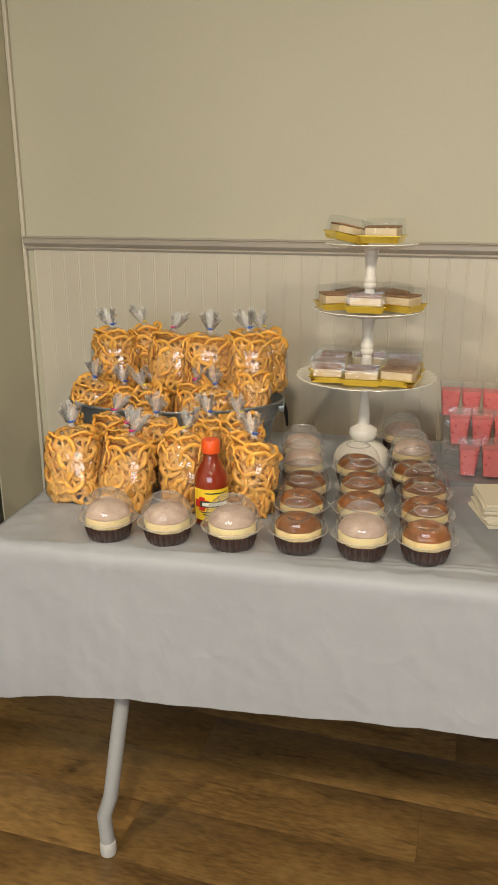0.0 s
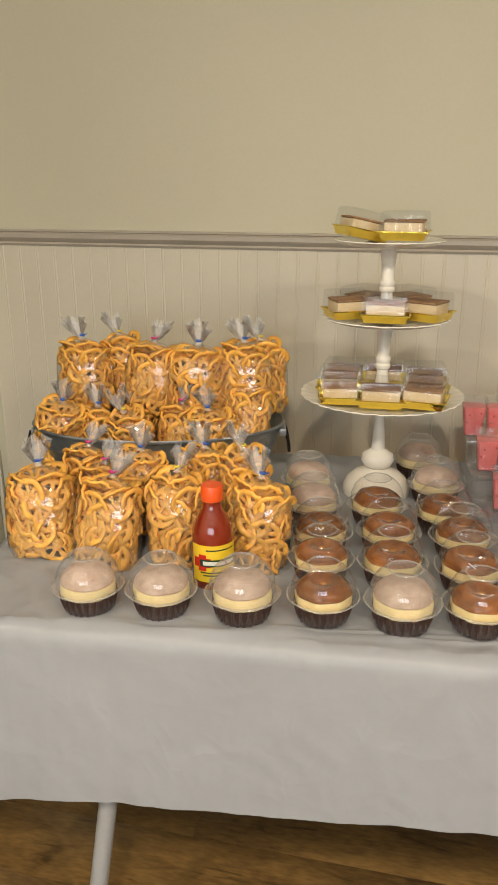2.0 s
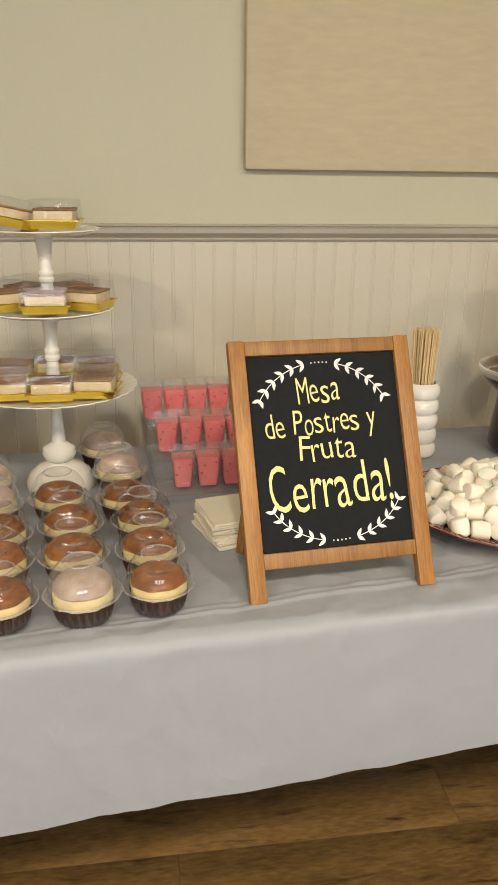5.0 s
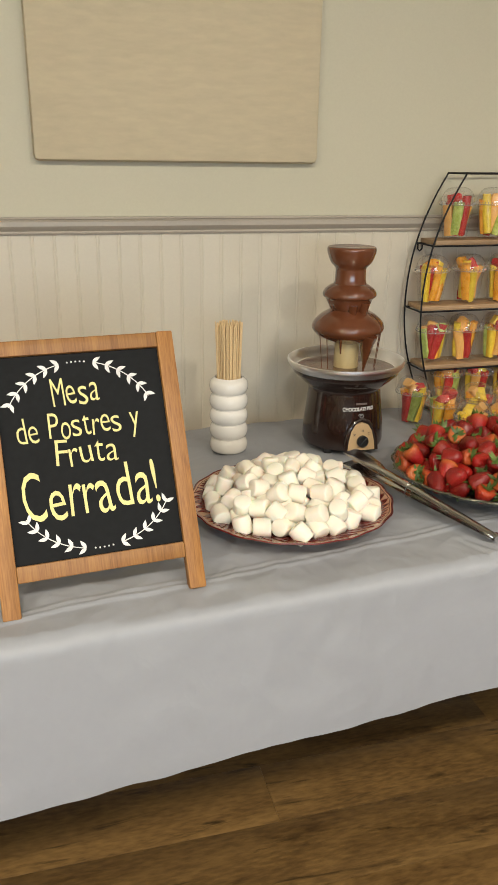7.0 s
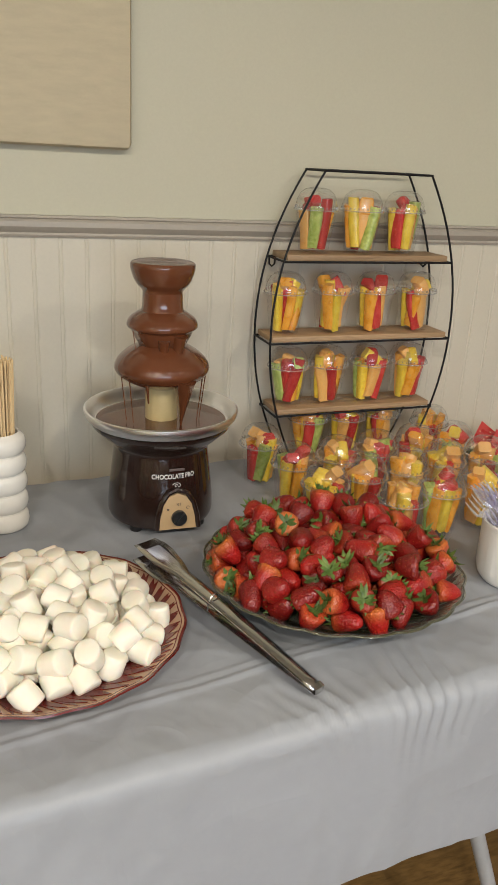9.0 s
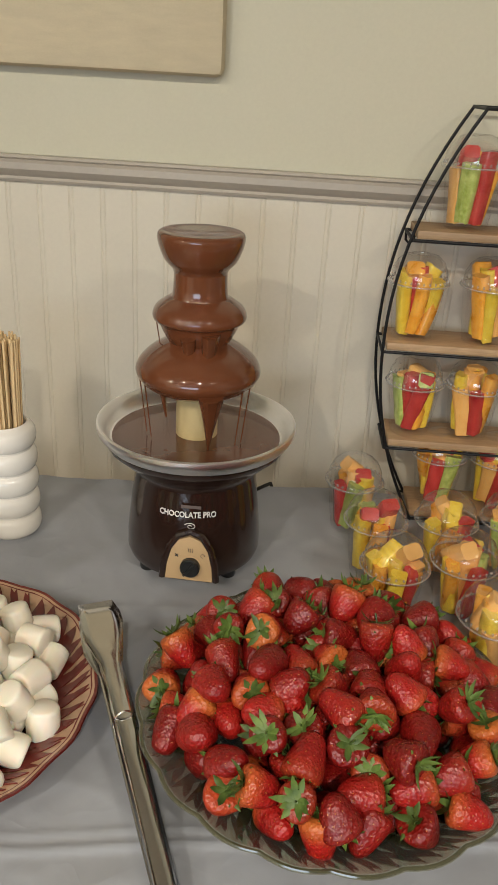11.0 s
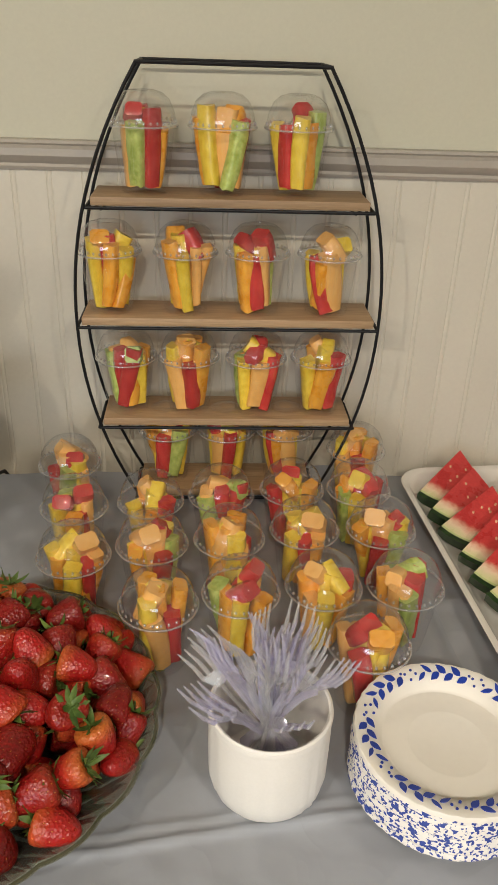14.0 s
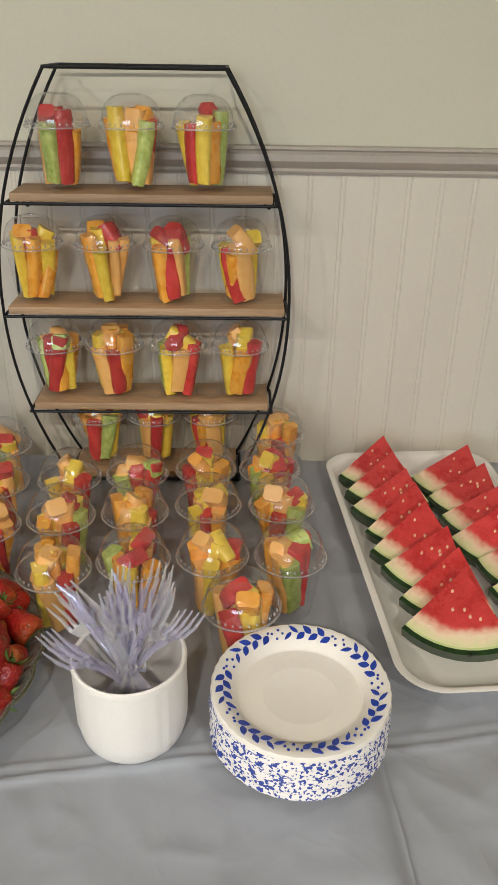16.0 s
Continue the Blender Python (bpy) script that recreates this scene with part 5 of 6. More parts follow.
# ---- strawberries on a glass dish ----
def berry_material():
    ma = material("ripe_strawberry", (0.20, 0.005, 0.005), 0.33, vary=0.25, scale=22, fine=260, bump=0.1, tint=(0.38, 0.013, 0.008), each=0.42, coat=0.08)
    nt = ma.node_tree
    bs = nt.nodes["Principled BSDF"]
    tc = nt.nodes.new("ShaderNodeTexCoord")
    base = bs.inputs["Base Color"].links[0].from_socket
    # paler shoulders on some berries
    sep = nt.nodes.new("ShaderNodeSeparateXYZ")
    nt.links.new(tc.outputs["Object"], sep.inputs[0])
    mr = node(nt, "ShaderNodeMapRange")
    mr.inputs["From Min"].default_value, mr.inputs["From Max"].default_value = 0.002, 0.024
    nt.links.new(sep.outputs[2], mr.inputs["Value"])
    info = nt.nodes.new("ShaderNodeObjectInfo")
    pw = node(nt, "ShaderNodeMath")
    pw.operation = "POWER"
    pw.inputs[1].default_value = 3.0
    nt.links.new(info.outputs["Random"], pw.inputs[0])
    ml = node(nt, "ShaderNodeMath")
    ml.operation = "MULTIPLY"
    nt.links.new(pw.outputs[0], ml.inputs[0])
    nt.links.new(mr.outputs[0], ml.inputs[1])
    sh = nt.nodes.new("ShaderNodeMix")
    sh.data_type = "RGBA"
    sh.inputs["B"].default_value = (0.52, 0.17, 0.028, 1)
    nt.links.new(ml.outputs[0], sh.inputs["Factor"])
    nt.links.new(base, sh.inputs["A"])
    nt.links.new(sh.outputs["Result"], bs.inputs["Base Color"])
    vo = node(nt, "ShaderNodeTexVoronoi", Scale=300.0)
    nt.links.new(tc.outputs["Object"], vo.inputs["Vector"])
    bp = node(nt, "ShaderNodeBump", Strength=0.8, Distance=0.0012)
    nt.links.new(vo.outputs["Distance"], bp.inputs["Height"])
    nt.links.new(bp.outputs[0], bs.inputs["Normal"])
    return ma


BERRY = berry_material()
CALYX = material("strawberry_leaf", (0.040, 0.100, 0.012), 0.5, vary=0.4, scale=60, fine=200, bump=0.3, each=0.3, tint=(0.15, 0.22, 0.040))
PIP = material("strawberry_seed", (0.55, 0.27, 0.045), 0.4, vary=0.2)
DISH = clear_plastic("olive_pressed_glass", tint=(0.80, 0.80, 0.67), gloss=1.8, rough=0.05, haze=0.06)
DISH_LEAF = material("dark_olive_relief_glass", (0.06, 0.06, 0.03), 0.15, coat=0.5, spec=0.8)


def glass_dish():
    t = thing("glass_dish", "scalloped olive pressed-glass dish with leaf relief", "dish", pose(2.541, 1.594, Z0))

    def h(r):
        return 0.006 + max(0, r - 0.10) ** 1.4 * 1.15
    prof = [(0.0, 0.0), (0.09, 0.0), (0.10, 0.002), (0.15, h(0.15) - 0.003), (0.205, h(0.205) - 0.003), (0.210, h(0.205)), (0.205, h(0.205) + 0.002), (0.15, h(0.15)), (0.10, 0.006), (0.0, 0.006)]
    part("bowl", Geo().lathe(prof, 120, wave=lambda a, i: 1 + (0.022 * (abs(math.sin(a * 10)) - 0.5) if 2 < i < 8 else 0)), DISH, t, sharp=50)
    part("leaf_relief", ring_leaves(0.130, 0.204, 60, h, 0.20, 0.0125, 9), DISH_LEAF, t, "dark leaf relief")
    part("leaf_relief", ring_leaves(0.200, 0.165, 70, h, -0.20, 0.008, 19), DISH_LEAF, t)
    part("rim", Geo().tube([(0.207 * (1 + 0.022 * (abs(math.sin(k * math.pi / 12)) - 0.5)) * math.cos(k * math.pi / 120), 0.207 * (1 + 0.022 * (abs(math.sin(k * math.pi / 12)) - 0.5)) * math.sin(k * math.pi / 120), h(0.205)) for k in range(240)], 0.0020, 6, closed=True), DISH_LEAF, t)


glass_dish()


def berry_mesh(seed):
    """A dimpled berry, and the seeds that sit in the dimples."""
    rnd = random.Random(seed)
    w, l = rnd.uniform(0.0175, 0.0220), rnd.uniform(0.038, 0.049)
    e, ph = rnd.uniform(0.02, 0.09), rnd.uniform(0, 6)
    blunt = rnd.uniform(0.9, 1.25)
    prof = smooth_profile([(0.0, -0.50), (0.24 * blunt, -0.47), (0.47 * blunt ** 0.7, -0.38), (0.70, -0.22), (0.88, 0.02), (0.98, 0.22), (1.0, 0.34), (0.90, 0.44), (0.62, 0.49), (0.25, 0.47), (0.0, 0.45)], 3)
    seg = 48

    def wave(a, i):
        return 1 + e * math.sin(2 * a + ph) + 0.04 * math.sin(3 * a + i * 0.1 + ph)
    g, pips = Geo(), Geo()
    v = []
    for i, (r, z) in enumerate(prof):
        for k in range(seg):
            a = 2 * math.pi * k / seg
            rr = r * w * wave(a, i)
            if 3 < i < 24 and i % 3 == 0 and (k + (2 if i % 2 else 0)) % 4 == 0 and r > 0.3:
                rr -= 0.0015
                if not (r < 0.6 and k % 8):
                    pips.lathe([(0.0, -0.0004), (0.00080, 0.0), (0.0, 0.0008)], 5, pose(rr * math.cos(a), rr * math.sin(a), z * l, 0, 0, 360 * k / seg) @ pose(0, 0, 0, 0, 90, 0) @ Matrix.Diagonal((1.5, 0.9, 1, 1)))
            v.append((rr * math.cos(a), rr * math.sin(a), z * l))
    f = [(i * seg + k, i * seg + (k + 1) % seg, (i + 1) * seg + (k + 1) % seg, (i + 1) * seg + k) for i in range(len(prof) - 1) for k in range(seg)]
    return mesh_of(g.add(v, f), "berry", BERRY, 180), mesh_of(pips, "seed_speckle", PIP, 60), l


def calyx_mesh(seed):
    rnd = random.Random(seed)
    g = Geo()
    n = 11
    for k in range(n):
        a = 2 * math.pi * (k + rnd.uniform(-0.25, 0.25)) / n
        L, lift = rnd.uniform(0.011, 0.022), rnd.uniform(-0.006, 0.018)
        c, s = math.cos(a), math.sin(a)
        v = []
        for q, w in ((0, 0.0018), (0.35, 0.0036), (0.7, 0.0029), (1.0, 0.0004)):
            r = 0.001 + L * q
            z = 0.0015 + lift * q * q - 0.002 * q
            v += [(r * c - w * s, r * s + w * c, z - 0.0008), (r * c, r * s, z), (r * c + w * s, r * s - w * c, z - 0.0008)]
        f = [(3 * i + j, 3 * i + j + 1, 3 * i + 4 + j, 3 * i + 3 + j) for i in range(3) for j in range(2)]
        g.add(v, f)
    g.tube([(0, 0, 0), (0.001, 0.0005, 0.006), (0.0025, 0.001, 0.011)], 0.0011, 5)
    return mesh_of(g, "leaf_cap", CALYX, 60)


berries = []
for s in range(6):
    bm_, pips_, l = berry_mesh(40 + s)
    t = thing("strawberry", "ripe red strawberry with green leaf cap", "strawberry", group="strawberries on the dish")
    part("berry", bm_, BERRY, t)
    part("seed_speckle", pips_, PIP, t, "tiny yellow seeds in the dimples")
    part("leaf_cap", calyx_mesh(60 + s), CALYX, t, "green leaf cap", m=pose(0, 0, 0.455 * l))
    berries.append(t)
rnd = random.Random(33)
k = 0
for x, y, z in heap(((0.186, 0.040), (0.170, 0.064), (0.134, 0.086), (0.084, 0.102)), 0.0325, rnd, 0.018):
    lean = rnd.choice((100, 115, 80, 150, 60, 35))
    m = pose(2.541 + x, 1.594 + y, Z0 + z, 0, 0, rnd.uniform(0, 360)) @ pose(0, 0, 0, lean + rnd.uniform(-20, 20), rnd.uniform(-20, 20), rnd.uniform(0, 360))
    if k < 6:
        berries[k].matrix_basis = m
    else:
        copy_thing(berries[rnd.randrange(6)], m)
    k += 1

# ---- fruit cups ----
FRUIT = {
    "watermelon_stick": material("watermelon_flesh", (0.50, 0.022, 0.024), 0.25, vary=0.25, scale=60, fine=250, bump=0.35, tint=(0.68, 0.075, 0.060), coat=0.3, each=0.15),
    "mango_stick": material("mango_flesh", (0.90, 0.33, 0.014), 0.28, vary=0.15, scale=50, bump=0.15, tint=(0.92, 0.50, 0.07), coat=0.3, each=0.12),
    "pineapple_stick": material("pineapple_flesh", (0.88, 0.58, 0.020), 0.3, vary=0.18, scale=90, bump=0.45, tint=(0.93, 0.72, 0.09), coat=0.3, each=0.12),
    "cucumber_stick": material("cucumber_flesh", (0.36, 0.50, 0.05), 0.3, vary=0.3, scale=60, bump=0.25, tint=(0.62, 0.70, 0.22), coat=0.3, each=0.2),
    "melon_stick": material("melon_flesh", (0.90, 0.45, 0.10), 0.35, vary=0.1, scale=50, bump=0.2, tint=(0.93, 0.56, 0.18), coat=0.3, each=0.1),
}
CLEAR_CUP = clear_plastic("clear_cup_plastic", tint=(0.985, 0.985, 0.985), gloss=1.0, haze=0.003, rough=0.04, edge=0.28)
LID_CLEAR = clear_plastic("clear_lid_plastic", tint=(0.985, 0.985, 0.985), gloss=1.7, haze=0.012, rough=0.05, crinkle=0.25, edge=0.48)


def stick_mesh(kind, k):
    rnd = random.Random(kind + str(k))
    L, w, d = rnd.uniform(0.080, 0.106), rnd.uniform(0.0110, 0.0150), rnd.uniform(0.0085, 0.0120)
    bend = rnd.uniform(-0.004, 0.004)
    v = []
    n = 5
    for i in range(n + 1):
        q = i / n
        taper = 0.86 + 0.16 * q - 0.08 * abs(2 * q - 1) ** 5 + rnd.uniform(-0.05, 0.05)
        off = bend * math.sin(math.pi * q)
        for cx, cy in ((-1, -0.66), (-0.7, -1), (0.7, -1), (1, -0.66), (1, 0.66), (0.7, 1), (-0.7, 1), (-1, 0.66)):
            v.append((cx * w * taper + off, cy * d * taper, q * L + (rnd.uniform(-0.002, 0.002) if i in (0, n) else 0)))
    f = [(8 * i + j, 8 * i + (j + 1) % 8, 8 * i + 8 + (j + 1) % 8, 8 * i + 8 + j) for i in range(n) for j in range(8)]
    f += [tuple(range(8))[::-1], tuple(8 * n + j for j in range(8))]
    return mesh_of(Geo().add(v, f), kind, FRUIT[kind], 58)


W, M, P, C, O = "watermelon_stick", "mango_stick", "pineapple_stick", "cucumber_stick", "melon_stick"
STICKS = {kind: [stick_mesh(kind, k) for k in range(5)] for kind in FRUIT}
cup_profile = [(0.0, 0.004), (0.026, 0.003), (0.0315, 0.0008), (0.0328, 0.003), (0.0368, 0.030), (0.0372, 0.031), (0.0445, 0.090), (0.0455, 0.0915), (0.0475, 0.092), (0.0480, 0.0935), (0.0470, 0.0945)]
cup_mesh = mesh_of(Geo().lathe([(r * 0.94, z * 0.93) for r, z in cup_profile], 40, arc="open"), "cup", CLEAR_CUP, 45)
lid_profile = [(0.0490, 0.0915), (0.0500, 0.0930), (0.0498, 0.0965), (0.0475, 0.0980), (0.0462, 0.1000), (0.0465, 0.1020), (0.0440, 0.1150), (0.0380, 0.1280), (0.0280, 0.1370), (0.0160, 0.1405), (0.0120, 0.1400), (0.0118, 0.1385)]
lid_mesh = mesh_of(Geo().lathe([(r * 0.94, z * 0.93) for r, z in lid_profile], 48, wave=lambda a, i: 1 + (0.010 * math.sin(24 * a) if 2 < i < 6 else 0), arc="open"), "dome_lid", LID_CLEAR, 45)


LID_RIM = clear_plastic("clear_rim_plastic", gloss=3.0, haze=0.15, rough=0.06)


def beaded_rim():
    """The lid's rolled edge, and the row of beads above it."""
    g = Geo().tube([(0.0467 * math.cos(k * math.pi / 24), 0.0467 * math.sin(k * math.pi / 24), 0.0879) for k in range(48)], 0.0012, 6, closed=True)
    for k in range(30):
        a = 2 * math.pi * k / 30
        g.lathe([(0.0, -0.0026), (0.0015, -0.0012), (0.0015, 0.0012), (0.0, 0.0026)], 6, pose(0.0440 * math.cos(a), 0.0440 * math.sin(a), 0.0925))
    return mesh_of(g, "rim", LID_RIM, 70)


rim_mesh = beaded_rim()


def room(z):
    """Free radius inside the cup and its lid at a height."""
    walls = ((0.0, 0.028), (0.003, 0.0298), (0.084, 0.0405), (0.095, 0.0420), (0.107, 0.0395), (0.118, 0.0345), (0.126, 0.0260), (0.131, 0.012), (0.14, 0.0))
    for (z0, r0), (z1, r1) in zip(walls, walls[1:]):
        if z <= z1:
            return r0 + (r1 - r0) * max(0, z - z0) / (z1 - z0)
    return 0.0


def fit_in(me, draw):
    """The placing, out of forty drawn, that sticks out of the cup the least."""
    best = None
    for _ in range(40):
        m = draw()
        worst = max(math.hypot(p.x, p.y) - room(p.z) for p in (m @ v.co for v in me.vertices))
        if best is None or worst < best[0]:
            best = (worst, m)
        if worst < 0.0004:
            break
    return best[1]


def fruit_cup(seed, ring, tops):
    """A cup with a ring of sticks (kinds in order), a core, and pieces lying on top."""
    rnd = random.Random(seed)
    t = thing("fruit_cup", "clear domed cup packed with sticks of mixed fruit and cucumber", "fruit cup", group="fruit cups")
    n = len(ring)
    for k, kind in enumerate(ring):
        me = STICKS[kind][rnd.randrange(5)]

        def draw():
            a = 360 * (k + rnd.uniform(-0.14, 0.14)) / n
            return (pose(0, 0, 0, 0, 0, a) @ pose(rnd.uniform(0.013, 0.019), 0, 0.005 + rnd.uniform(0, 0.008), rnd.uniform(-20, 20), rnd.uniform(0, 8), 0) @ pose(0, 0, 0, 0, 0, 90 + rnd.uniform(-25, 25))
                    @ Matrix.Diagonal((rnd.uniform(0.85, 1), rnd.uniform(0.85, 1), rnd.uniform(0.84, 1.08), 1)))
        part(kind, me, FRUIT[kind], t, m=fit_in(me, draw))
    core = ring[(seed * 2) % n]
    part(core, STICKS[core][seed % 5], FRUIT[core], t, m=pose(0, 0, 0.012, rnd.uniform(-5, 5), rnd.uniform(-5, 5), rnd.uniform(0, 90)))
    for k, kind in enumerate(tops):
        me = STICKS[kind][rnd.randrange(5)]

        def draw_top():
            a = rnd.uniform(0, 6.28)
            return (pose(0.012 * math.cos(a), 0.012 * math.sin(a), 0.092 + 0.005 * k, 0, 0, rnd.uniform(0, 360)) @ pose(0, 0, 0, rnd.uniform(25, 80), 0, 0)
                    @ pose(0, 0, -0.020) @ Matrix.Diagonal((1.0, 1.1, 0.48, 1)))
        part(kind, me, FRUIT[kind], t, m=fit_in(me, draw_top))
    part("cup", cup_mesh, CLEAR_CUP, t, "clear tapered plastic cup")
    lid = part("dome_lid", lid_mesh, LID_CLEAR, t, "clear dome lid with a hole in the top")
    part("rim", rim_mesh, LID_RIM, lid)
    return t


protos = [fruit_cup(1, (M, W, P, O, C, W), (W,)), fruit_cup(2, (W, M, P, C, O, W), (M,)), fruit_cup(3, (W, P, M, C, O, P), (W,)), fruit_cup(4, (M, P, W, O, P, M), (P, M)),
          fruit_cup(5, (O, W, P, M, P, O), (M, W)), fruit_cup(6, (P, M, W, O, C, M), (W, W)), fruit_cup(7, (W, O, P, M, P, M), (P, O)), fruit_cup(8, (P, M, O, C, W, M), (C, O)),
          fruit_cup(9, (M, P, O, W, M, P), (O, P)), fruit_cup(10, (P, O, W, P, M, C), (M, P, W)), fruit_cup(11, (W, P, M, O, P, M), (O, P)), fruit_cup(12, (O, M, P, W, C, P), (W, O))]
cup_places = [(2.703, 2.132, 1.2225), (2.809, 2.132, 1.2225), (2.912, 2.134, 1.2225)]
cup_places += [(x, 2.134, 1.0525) for x in (2.648, 2.758, 2.863, 2.968)]
cup_places += [(x, 2.134, 0.8905) for x in (2.666, 2.762, 2.866, 2.967)]
cup_places += [(2.727, 2.140, 0.7625), (2.822, 2.138, 0.7625), (2.917, 2.142, 0.7625)]
cup_places = [tuple(RACK @ Vector(p)) for p in cup_places]
cup_places += [(x, y - 0.008, Z0) for x, y in (
    (2.582, 2.062), (3.032, 2.118), (2.609, 1.941), (2.714, 1.958), (2.814, 1.975), (2.918, 1.993),
    (3.017, 1.995), (2.627, 1.827), (2.724, 1.854), (2.825, 1.868), (2.927, 1.890), (3.032, 1.892), (2.741, 1.734), (2.838, 1.756), (2.939, 1.769), (3.040, 1.770), (2.978, 1.670))]
for i, (x, y, z) in enumerate(cup_places):
    m = pose(x, y, z, 0, 0, (i * 103) % 360)
    if i < 12:
        protos[i].matrix_basis = m
    else:
        copy_thing(protos[(i * 5 + i // 12) % 8 + 4], m)

# ---- crock of forks ----
FORK = clear_plastic("lilac_clear_plastic", tint=(0.80, 0.77, 0.95), gloss=2.4, rough=0.10, haze=0.24)
FORK_CLEAR = clear_plastic("clear_fork_plastic", tint=(0.95, 0.95, 0.96), gloss=3.0, rough=0.10, haze=0.20)


def crock():
    t = thing("utensil_crock", "white ribbed stoneware crock", "crock", pose(2.862, 1.552, Z0) @ Matrix.Diagonal((0.87, 0.87, 1, 1)))
    prof = [(0.0, 0.001), (0.045, 0.0), (0.056, 0.004), (0.064, 0.014), (0.068, 0.030), (0.0685, 0.060), (0.0688, 0.1040), (0.0635, 0.1042), (0.0630, 0.020), (0.0, 0.012)]
    part("body", Geo().lathe(prof, 96, wave=lambda a, i: 1 + (0.010 * (1 if math.sin(48 * a) > 0 else -1) * (0.5 + 0.5 * math.sin(6 * a)) if 2 < i < 6 else 0)), WHITE_MATTE, t)
    part("rim_band", Geo().lathe([(0.0630, 0.1044), (0.0692, 0.1044), (0.0698, 0.108), (0.0690, 0.1120), (0.0665, 0.1135), (0.0640, 0.1120), (0.0630, 0.1044)], 72, arc="open"), WHITE_MATTE, t)


crock()


def fork_mesh(name, mat):
    g = Geo()
    path = [(0, 0, 0), (0, 0.0, 0.05), (0, 0.001, 0.09), (0, 0.004, 0.108)]
    g.tube(path, [0.0055, 0.0045, 0.0035, 0.0045], 6, flat=0.35)
    g.add([(-0.0045, 0.003, 0.107), (0.0045, 0.003, 0.107), (0.0115, 0.006, 0.122), (-0.0115, 0.006, 0.122), (-0.0045, 0.0045, 0.107), (0.0045, 0.0045, 0.107), (0.0115, 0.0075, 0.122), (-0.0115, 0.0075, 0.122)],
          [(0, 1, 2, 3), (7, 6, 5, 4), (0, 4, 5, 1), (1, 5, 6, 2), (2, 6, 7, 3), (3, 7, 4, 0)])
    for x in (-0.0097, -0.0033, 0.0033, 0.0097):
        g.tube([(x, 0.0067, 0.120), (x * 1.02, 0.0080, 0.138), (x * 1.04, 0.0050, 0.158)], [0.0020, 0.0017, 0.0007], 5)
    return mesh_of(g, name, mat, 50)


fork_a, fork_b = fork_mesh("fork", FORK), fork_mesh("fork", FORK_CLEAR)
rnd = random.Random(77)
for i in range(22):
    a = 2 * math.pi * i / 22 * 2.4 + rnd.uniform(-0.2, 0.2)
    tilt = rnd.uniform(6, 40) if i > 4 else rnd.uniform(40, 46)
    if i <= 4:
        a = radians(rnd.choice((175, 190, 205, 20, 160)))
    r = -0.026 * min(1.0, tilt / 34)
    m = pose(2.862 + r * math.cos(a), 1.552 + r * math.sin(a), Z0 + rnd.uniform(0.036, 0.060), 0, 0, math.degrees(a)) @ pose(0, 0, 0, 0, tilt, 0) @ pose(0, 0, 0, 0, 0, rnd.uniform(0, 360)) @ Matrix.Diagonal((1.25, 1.25, 1.0, 1))
    ob = part("plastic_fork", fork_a if i % 5 in (0, 2, 3) else fork_b, FORK, m=m)
    tagged(ob, "lilac-tinted clear plastic fork standing in the crock" if i % 5 in (0, 2, 3) else "clear plastic fork standing in the crock", "fork", "forks in the crock")

# ---- paper plates ----
PLATE_WHITE = material("white_coated_paper", (0.80, 0.76, 0.68), 0.4, vary=0.03, bump=0.05)
BLUE = material("cobalt_blue_print", (0.015, 0.045, 0.33), 0.4, vary=0.25, scale=30)


def edge_print():
    """White paper rim with blotches of blue leaf print."""
    ma = material("blue_printed_paper_rim", (0.78, 0.75, 0.70), 0.45, vary=0.03)
    nt = ma.node_tree
    bs = nt.nodes["Principled BSDF"]
    tc = nt.nodes.new("ShaderNodeTexCoord")
    info = nt.nodes.new("ShaderNodeObjectInfo")
    nz = node(nt, "ShaderNodeTexNoise", Scale=235.0, Detail=1.0)
    nz.noise_dimensions = "4D"
    mul = node(nt, "ShaderNodeMath")
    mul.operation = "MULTIPLY"
    mul.inputs[1].default_value = 50.0
    nt.links.new(info.outputs["Random"], mul.inputs[0])
    nt.links.new(mul.outputs[0], nz.inputs["W"])
    nt.links.new(tc.outputs["Object"], nz.inputs["Vector"])
    rmp = nt.nodes.new("ShaderNodeValToRGB")
    rmp.color_ramp.elements[0].position, rmp.color_ramp.elements[1].position = 0.52, 0.56
    rmp.color_ramp.elements[0].color, rmp.color_ramp.elements[1].color = (0.78, 0.75, 0.70, 1), (0.03, 0.06, 0.30, 1)
    nt.links.new(nz.outputs[0], rmp.inputs[0])
    nt.links.new(rmp.outputs[0], bs.inputs["Base Color"])
    return ma


RIM_PRINT = edge_print()


